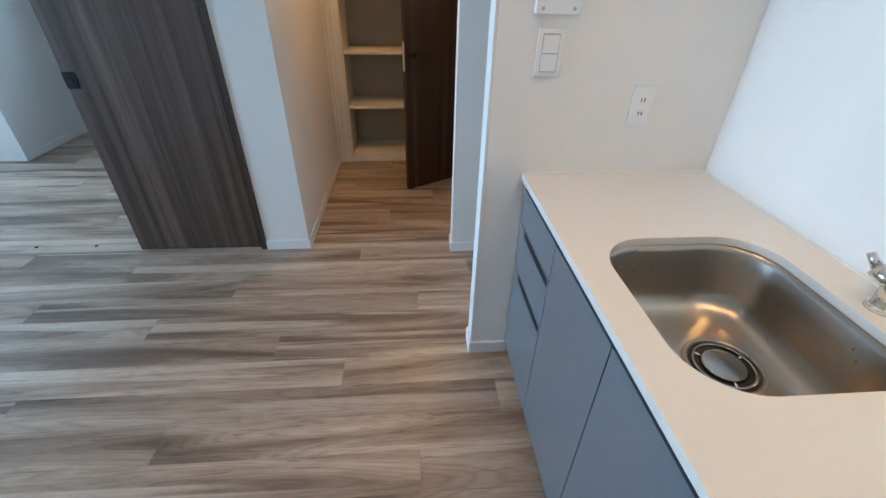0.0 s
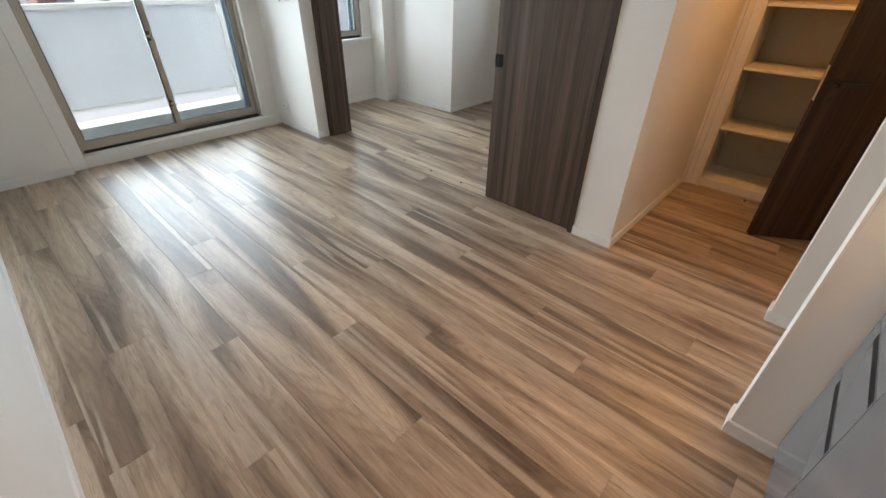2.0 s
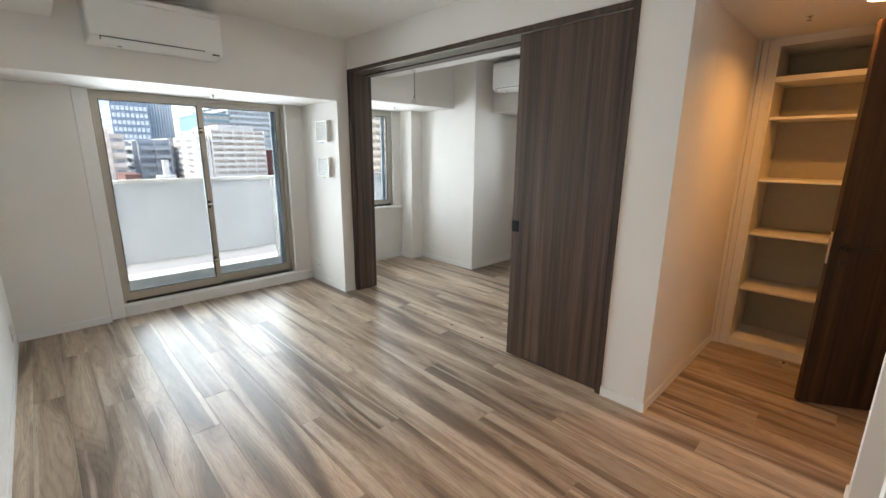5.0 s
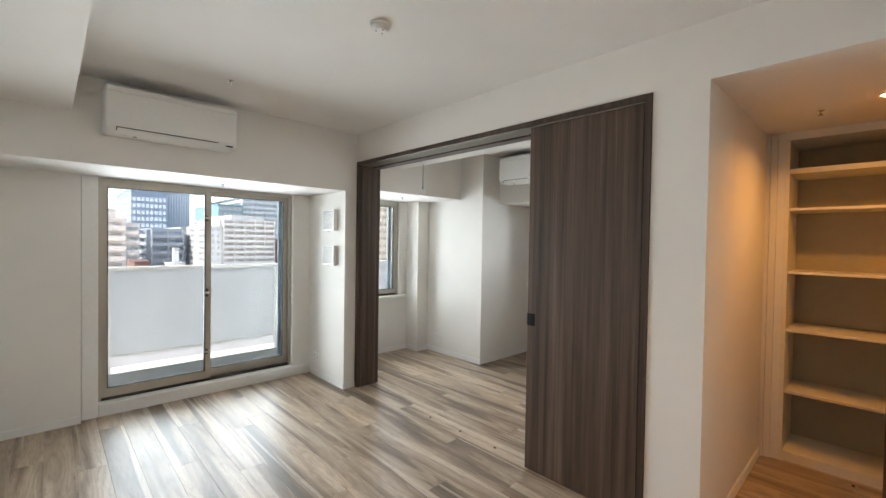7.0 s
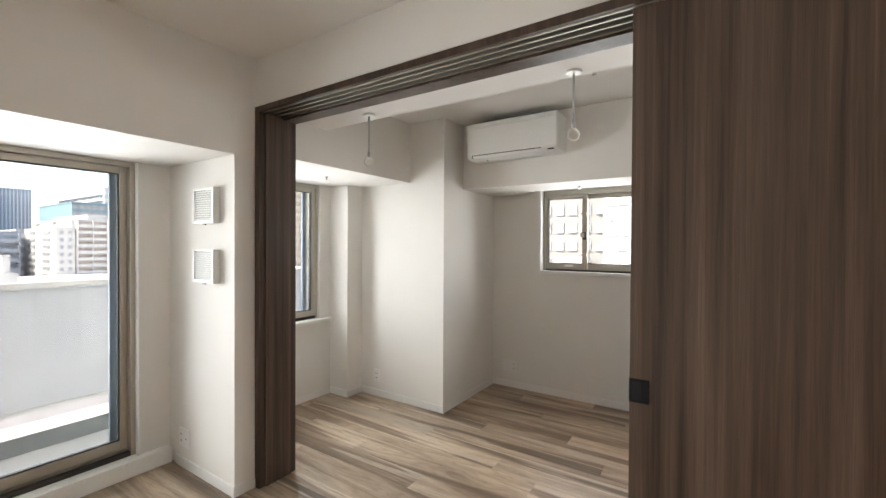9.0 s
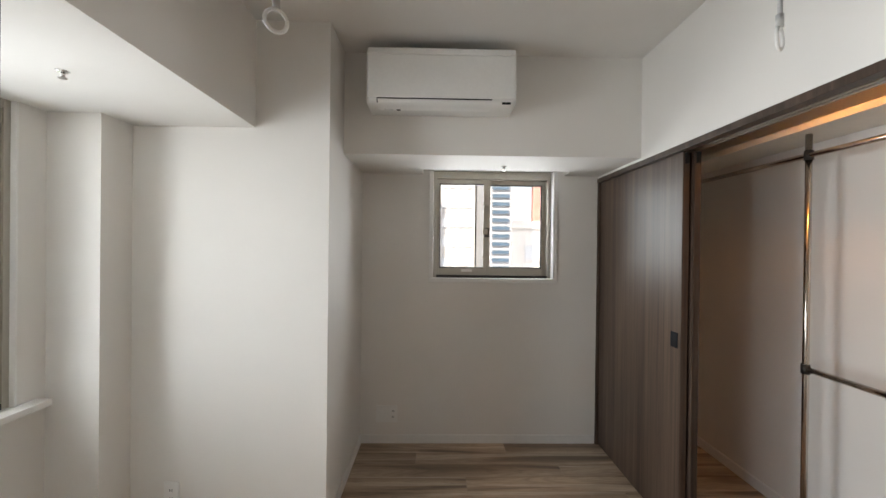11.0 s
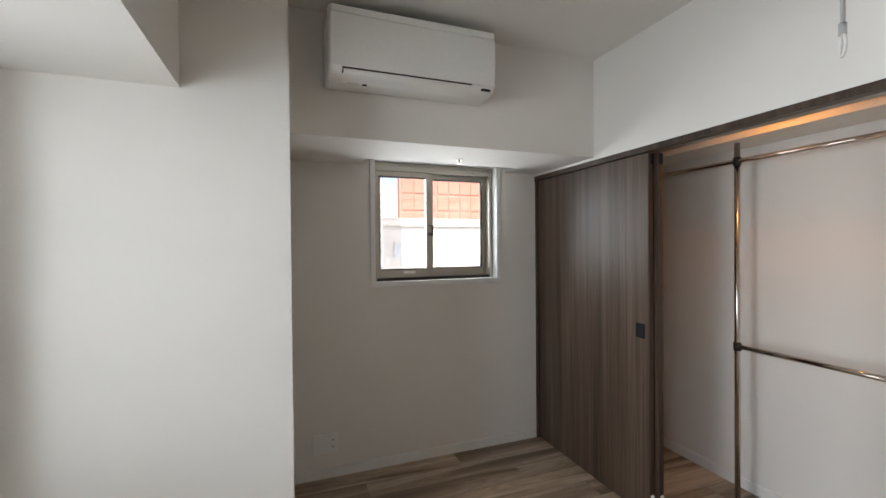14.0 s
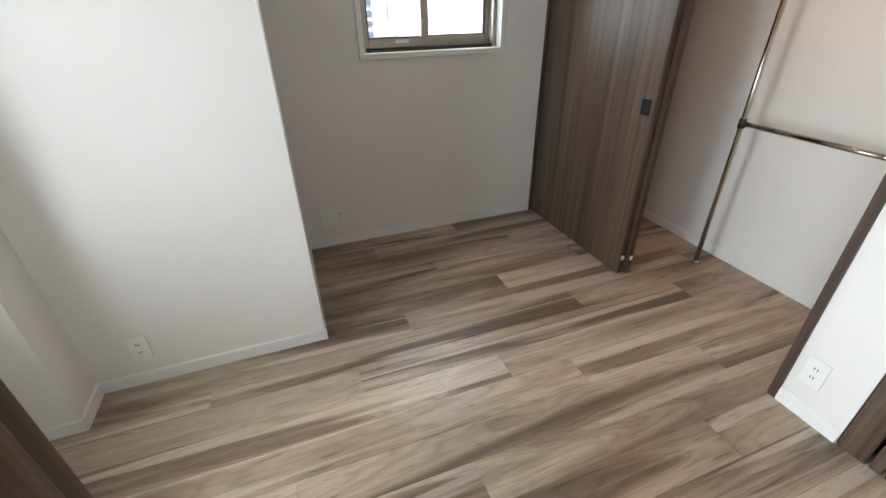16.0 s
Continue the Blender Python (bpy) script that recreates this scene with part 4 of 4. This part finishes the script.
# ---- things on the ceilings ----
def sprinkler(x, y, z, label="small chrome fire sprinkler head on the ceiling"):
    t = thing("sprinkler", x, y, z, label, "sprinkler", "fire sprinklers")
    bm = bmesh.new()
    tube(bm, (x, y, z - 0.0005), (x, y, z - 0.006), 0.020, 20, 0.014)
    part("escutcheon", bm, M_CHROME, t)
    bm = bmesh.new()
    tube(bm, (x, y, z - 0.006), (x, y, z - 0.022), 0.007, 12)
    part("stem", bm, M_CHROME, t)
    bm = bmesh.new()
    tube(bm, (x, y, z - 0.022), (x, y, z - 0.025), 0.013, 16)
    part("deflector", bm, M_CHROME, t)


def smoke_alarm(x, y, z):
    t = thing("smoke_alarm", x, y, z, "round white smoke alarm on the ceiling", "smoke alarm", "smoke alarms")
    bm = bmesh.new()
    tube(bm, (x, y, z - 0.0005), (x, y, z - 0.012), 0.050, 32)
    part("base", bm, M_PLASTIC, t)
    bm = bmesh.new()
    tube(bm, (x, y, z - 0.012), (x, y, z - 0.032), 0.046, 32, 0.030)
    part("cover", bm, M_PLASTIC, t)
    for a in (0, 120, 240):
        bm = bmesh.new()
        tube(bm, (x + 0.02 * math.cos(radians(a)), y + 0.02 * math.sin(radians(a)), z - 0.032), (x + 0.02 * math.cos(radians(a)), y + 0.02 * math.sin(radians(a)), z - 0.034), 0.005, 10)
        part("vent", bm, M_PLASTIC_GREY, t)


sprinkler(-2.40, -1.327, CEIL)
sprinkler(-3.40, -1.09, 1.91)
sprinkler(-1.388, 1.186, CEIL)
sprinkler(-3.38, 0.86, 1.955)
sprinkler(-1.72, 2.10, 1.907)
sprinkler(0.302, 0.92, SOFFIT)
smoke_alarm(-1.116, -1.042, CEIL)
smoke_alarm(-2.001, 1.153, CEIL)

for x, y, drop in ((-2.530, 0.451, 0.345), (-1.305, 0.482, 0.345)):
    t = thing("laundry_hanger", x, y, SOFFIT, "thin metal laundry pole hanger with a white ring", "hanger", "ceiling laundry hangers")
    bm = bmesh.new()
    tube(bm, (x, y, SOFFIT - 0.0005), (x, y, SOFFIT - 0.010), 0.036, 28, 0.032)
    part("base", bm, M_PLASTIC, t)
    bm = bmesh.new()
    tube(bm, (x, y, SOFFIT - 0.010), (x, y, SOFFIT - 0.235), 0.0055, 12)
    part("rod", bm, M_PLASTIC_GREY, t)
    bm = bmesh.new()
    tube(bm, (x, y, SOFFIT - 0.225), (x, y, SOFFIT - 0.255), 0.009, 14)
    part("collar", bm, M_PLASTIC_GREY, t)
    bm = bmesh.new()
    ring(bm, (x, y, SOFFIT - 0.284), (0.8, 0.6, 0), (0, 0, 1), 0.026, 0.0045, 28, 8)
    part("ring", bm, M_PLASTIC, t, "white plastic ring")


# ---- balcony ----
bal = structure("balcony_floor", [((-5.06, -4.5, -0.40), (-3.98, 4.5, -0.16)), ((-3.98, -2.75, -0.40), (-3.92, 2.6, -0.02))], M_DECK, "pale vinyl-coated balcony floor", "balcony floor")
structure("balcony_kerb", [((-5.36, -4.5, -0.75), (-5.06, 4.5, -0.035))], M_CONC, "pale concrete kerb at the balcony edge", "kerb")
# Thin slab on the kerb; its dark grey is the inner face's shade.
M_KERB_SHADE = speckled("kerb_shade_grey", (0.20, 0.22, 0.22), 0.6, 0.12, 9)
structure("kerb_shade_slab", [((-5.06, -4.5, -0.1595), (-5.048, 4.5, -0.030))], M_KERB_SHADE, "thin dark grey slab for the kerb's shaded inner face", "kerb")
# Unseen slab, added overhead; keeps sun and high sky off the windows.
structure("balcony_roof", [((-5.36, -4.5, 2.62), (-3.98, 4.5, 2.90))], M_CONC, "unseen concrete slab assumed above the balcony", "balcony roof")
POST = -1.731
rl = thing("balcony_railing", -5.12, 0.0, -0.035, "white panel balcony railing with pale metal posts", "railing")
part("top_rail", block((-5.165, -4.5, 1.065), (-5.085, 4.5, 1.110), 0.008), M_RAIL, rl)
part("bottom_rail", block((-5.140, -4.5, 0.115), (-5.110, 4.5, 0.147), 0.004), M_RAIL, rl)
for y in (-3.57, POST, 0.052, 2.03, 3.90):
    part("post", block((-5.110, y - 0.022, -0.034), (-5.075, y + 0.022, 1.066), 0.004), M_RAIL, rl)
for y0, y1 in ((-4.5, -3.59), (-3.55, POST - 0.02), (POST + 0.02, 0.032), (0.072, 2.01), (2.05, 3.88)):
    part("panel", block((-5.134, y0, 0.148), (-5.124, y1, 1.064)), M_FROST, rl, "frosted white panel")

# ---- the town outside ----
structure("ground", [((-600, -600, -32), (600, 600, -31))], speckled("town_ground", (0.30, 0.30, 0.30), 0.9, 0.3, 0.02), "grey town ground far below", "ground")
M_PANE = speckled("far_window_glass", (0.20, 0.25, 0.30), 0.15, 0.3, 0.4)
# The haze of distance is mixed into this grey glass.
M_PANE_GREY = speckled("far_grey_window", (0.30, 0.33, 0.36), 0.2, 0.35, 0.5)
M_PANE_PALE = speckled("far_pale_window", (0.66, 0.72, 0.76), 0.2, 0.2, 0.3)
# Window brown for balcony fronts, the shade under the slabs in the colour.
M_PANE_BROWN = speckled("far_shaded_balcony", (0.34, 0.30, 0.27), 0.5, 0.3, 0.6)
FACADES = {}


def facade(color):
    if color not in FACADES:
        FACADES[color] = speckled("facade", color, 0.8, 0.05, 0.6)
    return FACADES[color]


def building(x0, x1, y0, y1, top, color, rows, cols, label, face="x", pane=M_PANE, balcony=False, step=3.1, w=0.6, h=0.5, side=True, lowest=-14, fins=False, blank=0):
    """A block of flats or offices: walls, parapet, and windows and balconies on the faces that look at us."""
    t = thing("building", (x0 + x1) / 2, (y0 + y1) / 2, -31, label, "building", "buildings of the town")
    wall = facade(color)
    part("wall", block((x0, y0, -31), (x1, y1, top)), wall, t)
    lip = min(0.15, step * 0.06)
    part("roof", block((x0 - lip, y0 - lip, top), (x1 + lip, y1 + lip, top + step * 0.16)), wall, t)
    made = {}
    out = 0.38 * step
    def windows(axis, at, a0, a1, n):
        sign = 1 if axis == "x" else -1
        def p3(u, d, z):
            return (at + sign * d, u, z) if axis == "x" else (u, at + sign * d, z)
        z, k = top - step * (1 + blank), 0
        while z > lowest and k < rows:
            for i in range(n):
                c = a0 + (a1 - a0) * (i + 0.5) / n
                hw, hh = (a1 - a0) / n * w / 2, step * h / 2
                key = (axis, round(hw, 3))
                if key not in made:
                    bm = bmesh.new()
                    box(bm, (-0.08, -hw, -hh) if axis == "x" else (-hw, -0.08, -hh), (0.04, hw, hh) if axis == "x" else (hw, 0.04, hh))
                    me = bpy.data.meshes.new("window")
                    bm.to_mesh(me)
                    bm.free()
                    me.materials.append(pane)
                    made[key] = me
                ob = new("window", made[key])
                ob.parent = t
                ob.location = Vector(p3(c, 0, z + step * 0.5)) - t.location
            if balcony:
                slab = part("balcony", block(p3(a0, 0, z - 0.03 * step), p3(a1, out, z + 0.05 * step)), wall, t)
                part("parapet", block(p3(a0, out * 0.9, z + 0.05 * step), p3(a1, out, z + 0.40 * step)), wall, slab)
            z -= step
            k += 1
        if fins:
            for i in range(n + 1):
                c, f = a0 + (a1 - a0) * i / n, 0.06 * step
                part("fin", block(p3(c - f, 0, z + step * 0.9), p3(c + f, out * 1.12, top)), wall, t)
    if face == "x":
        windows("x", x1, y0 + 0.1, y1 - 0.1, cols)
        if side:
            windows("y", y0, x0 + 0.5, x1 - 0.5, max(2, cols // 2))
    else:
        windows("y", y0, x0 + 0.1, x1 - 0.1, cols)
    return t


CREAM, WHITE, HAZE = (0.54, 0.50, 0.47), (0.47, 0.49, 0.49), (0.48, 0.54, 0.58)
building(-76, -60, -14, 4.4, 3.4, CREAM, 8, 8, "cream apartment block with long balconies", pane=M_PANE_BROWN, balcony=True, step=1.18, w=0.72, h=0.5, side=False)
building(-75, -61.5, -12, 3.6, 4.5, CREAM, 0, 1, "set-back pale top storey of the apartments", step=1.18, side=False)
building(-72, -61, 4.4, 5.8, 2.9, CREAM, 8, 1, "stepped cream stair end of the apartments", pane=M_PANE_GREY, balcony=True, step=1.18, w=0.9, side=False)
# Tower colours are paled: distance haze is put into them.
building(-150, -120, 11.9, 18.95, 12.7, (0.19, 0.255, 0.35), 9, 8, "blue glass office tower with square windows", pane=M_PANE_PALE, step=1.55, w=0.72, h=0.58, blank=1)
building(-150, -124, 19.3, 24.6, 12.4, (0.27, 0.33, 0.40), 8, 9, "blue slatted office tower", pane=M_PANE_PALE, step=1.55, w=0.3, h=0.9, side=False)
building(-84, -70, 8.3, 12.2, 2.5, (0.30, 0.35, 0.41), 8, 2, "grey-blue block with outdoor stairs", balcony=True, step=1.15, w=0.8, h=0.55, fins=True)
building(-84, -72, 12.3, 15.2, 2.8, (0.40, 0.42, 0.44), 8, 3, "grey tiled block with small windows", step=1.15, w=0.4, h=0.5, pane=M_PANE_PALE)
building(-140, -110, 33.0, 48.0, 13.0, HAZE, 12, 12, "pale glass tower with floor bands", step=1.3, w=0.6, h=0.5, pane=M_PANE_GREY, balcony=True)
building(-120, -100, 25.0, 30.2, 8.7, (0.15, 0.27, 0.33), 6, 5, "teal glass office block", step=1.3, w=0.94, h=0.6, pane=M_PANE_GREY, side=False)
building(-72, -60, 13.0, 14.6, 2.9, WHITE, 8, 2, "white stair tower of the apartments", step=0.8, w=0.45, pane=M_PANE_GREY)
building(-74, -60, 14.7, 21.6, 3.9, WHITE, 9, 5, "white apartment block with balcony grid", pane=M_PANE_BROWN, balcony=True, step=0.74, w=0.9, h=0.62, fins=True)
building(-73, -61, 16.0, 20.5, 4.5, WHITE, 0, 1, "white rooftop plant storey", step=0.7, side=False)
building(-50, -45, 3.4, 4.55, -0.85, (0.105, 0.055, 0.05), 0, 2, "low dark red brick house", step=0.6, side=False)
building(-45.8, -45.2, 6.37, 6.79, 0.35, WHITE, 0, 1, "white water tank tower on a roof", step=0.5, side=False)
building(-46.5, -45, 5.9, 7.2, -1.05, WHITE, 0, 1, "pale rooftop plinth block", step=0.6, side=False)
building(-66, -58, 23.2, 26.0, 1.3, (0.30, 0.10, 0.085), 6, 3, "red-brown tiled apartment block", step=0.8, w=0.5, side=False, pane=M_PANE_GREY)
building(-60, -40, -30, 40, -2.6, (0.60, 0.59, 0.57), 0, 1, "pale low flat roofs of the town", side=False)
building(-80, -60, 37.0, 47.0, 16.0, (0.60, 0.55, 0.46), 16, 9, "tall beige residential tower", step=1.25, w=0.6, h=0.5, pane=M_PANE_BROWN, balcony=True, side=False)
building(-95, -80, -34, -8, 6.0, WHITE, 6, 9, "pale far office block", step=1.5, side=False, pane=M_PANE_GREY)
for y, s in ((0.6, 0.28), (1.7, 0.22), (2.4, 0.35)):
    building(-44.6, -44.2, y, y + s * 2, -1.75 + s, WHITE, 0, 1, "small pale rooftop equipment box", step=0.4, side=False)
# beyond the small window
building(-10.5, -5.35, 21.0, 29.0, 8.5, (0.27, 0.28, 0.285), 12, 7, "grey neighbouring block with a grid of windows", face="y", step=0.95, w=0.62, h=0.55, lowest=-6, pane=M_PANE_GREY)
building(-7.6, -6.2, 19.0, 20.4, 0.75, (0.50, 0.50, 0.49), 0, 1, "small white rooftop stair house", step=0.6, side=False)
building(-5.25, -4.05, 19.0, 27.0, 9.5, (0.44, 0.49, 0.52), 16, 3, "pale blue glass-fronted office block", face="y", step=0.7, w=0.86, h=0.82, lowest=-6, pane=M_PANE_PALE)
building(-3.95, 0.2, 24.0, 33.0, 8.0, (0.58, 0.58, 0.57), 10, 8, "white neighbouring flats with small windows", face="y", step=1.15, w=0.5, h=0.42, lowest=-6, pane=M_PANE_PALE)
rf = thing("roof_fence", -6.9, 18.0, -1.4, "white slatted fence on a neighbouring roof", "fence")
part("roof_slab", block((-8.6, 17.6, -31.0), (-5.4, 18.9, -1.4)), facade((0.48, 0.47, 0.45)), rf)
part("rail", block((-8.5, 17.96, -0.62), (-5.5, 18.02, -0.54)), M_RAIL, rf)
for i in range(16):
    part("slat", block((-8.45 + i * 0.19, 17.97, -1.4), (-8.36 + i * 0.19, 18.01, -0.62)), M_RAIL, rf)
building(0.30, 1.30, 18.2, 27.0, 7.5, (0.42, 0.43, 0.44), 24, 1, "white block with grey-blue louvres", face="y", step=0.36, w=0.95, h=0.45, lowest=-4, pane=speckled("louvre_blades", (0.07, 0.12, 0.17), 0.4, 0.1, 2))
M_NET = speckled("orange_netting", (0.52, 0.24, 0.19), 0.8, 0.2, 2.0)
building(4.1, 14.0, 26.0, 26.5, 8.0, (0.58, 0.30, 0.25), 7, 12, "orange-red building wrapped in scaffold netting", face="y", step=1.1, w=0.85, h=0.8, pane=M_NET)
building(1.4, 14.0, 22.0, 25.8, 2.45, (0.78, 0.77, 0.74), 1, 4, "white low neighbouring house", face="y", step=2.6, w=0.2, h=0.3, pane=M_PANE_PALE)

# ---- floor planks, rows along x ----
ROW, Y0 = 0.1487, -2.659
END_JOINT = {0: 0.92, 1: 0.605, 2: 1.22, 3: 0.295, 4: 0.92, 5: 1.54, 6: 1.86, 7: 0.597, 8: 1.228, 9: 0.287, 10: 0.912, 11: 1.54, 12: 1.855, 13: 0.60,
             14: 1.218, 15: 0.31, 16: 0.924, 17: 1.55, 20: 1.35, 21: 2.25, 22: 1.034, 23: 1.64, 24: 1.933, 25: 0.74, 26: 1.345, 27: 2.256, 28: 1.64,
             29: 1.05, 30: 1.95, 31: 1.345, 32: 2.261, 33: 1.65}


def seam(n):
    """The y of the lower edge of row n: the rows of the two rooms meet at the doorway."""
    k = n * 0.991 if n <= 18 else 17.84 + (n - 18) * 1.09 if n <= 22 else n + 0.2
    return Y0 + k * ROW


meshes = {}


def plank_mesh(length, width):
    key = (round(length, 3), round(width, 3))
    if key not in meshes:
        bm = bmesh.new()
        l, w, c = length / 2, width / 2, 0.0011
        low = [bm.verts.new((x, y, -0.013)) for x, y in ((-l, -w), (l, -w), (l, w), (-l, w))]
        mid = [bm.verts.new((x, y, -0.0009)) for x, y in ((-l, -w), (l, -w), (l, w), (-l, w))]
        top = [bm.verts.new((x, y, 0.0)) for x, y in ((-l + c, -w + c), (l - c, -w + c), (l - c, w - c), (-l + c, w - c))]
        for a, b in ((low, mid), (mid, top)):
            for i in range(4):
                j = (i + 1) % 4
                bm.faces.new((a[i], a[j], b[j], b[i]))
        bm.faces.new(top)
        me = bpy.data.meshes.new("plank")
        bm.to_mesh(me)
        bm.free()
        me.materials.append(M_PLANK)
        meshes[key] = me
    return meshes[key]


rng = random.Random(7)
floor_at = world_of(floor)
for row in range(35):
    y, width = seam(row), seam(row + 1) - seam(row)
    length = 1.86 if row < 18 else 1.818
    x = -END_JOINT.get(row, rng.randrange(6) * 0.303 + 0.14) - length * 3
    while x < 1.64:
        a, b = max(x, -3.90), min(x + length, 1.64 if y < 1.85 else -0.12)
        if b - a > 0.02 and y < 2.45:
            ob = new("plank", plank_mesh(b - a - 0.0004, width - 0.0004))
            ob.parent = floor
            ob.location = Vector(((a + b) / 2, y + width / 2, 0)) - floor_at
        x += length
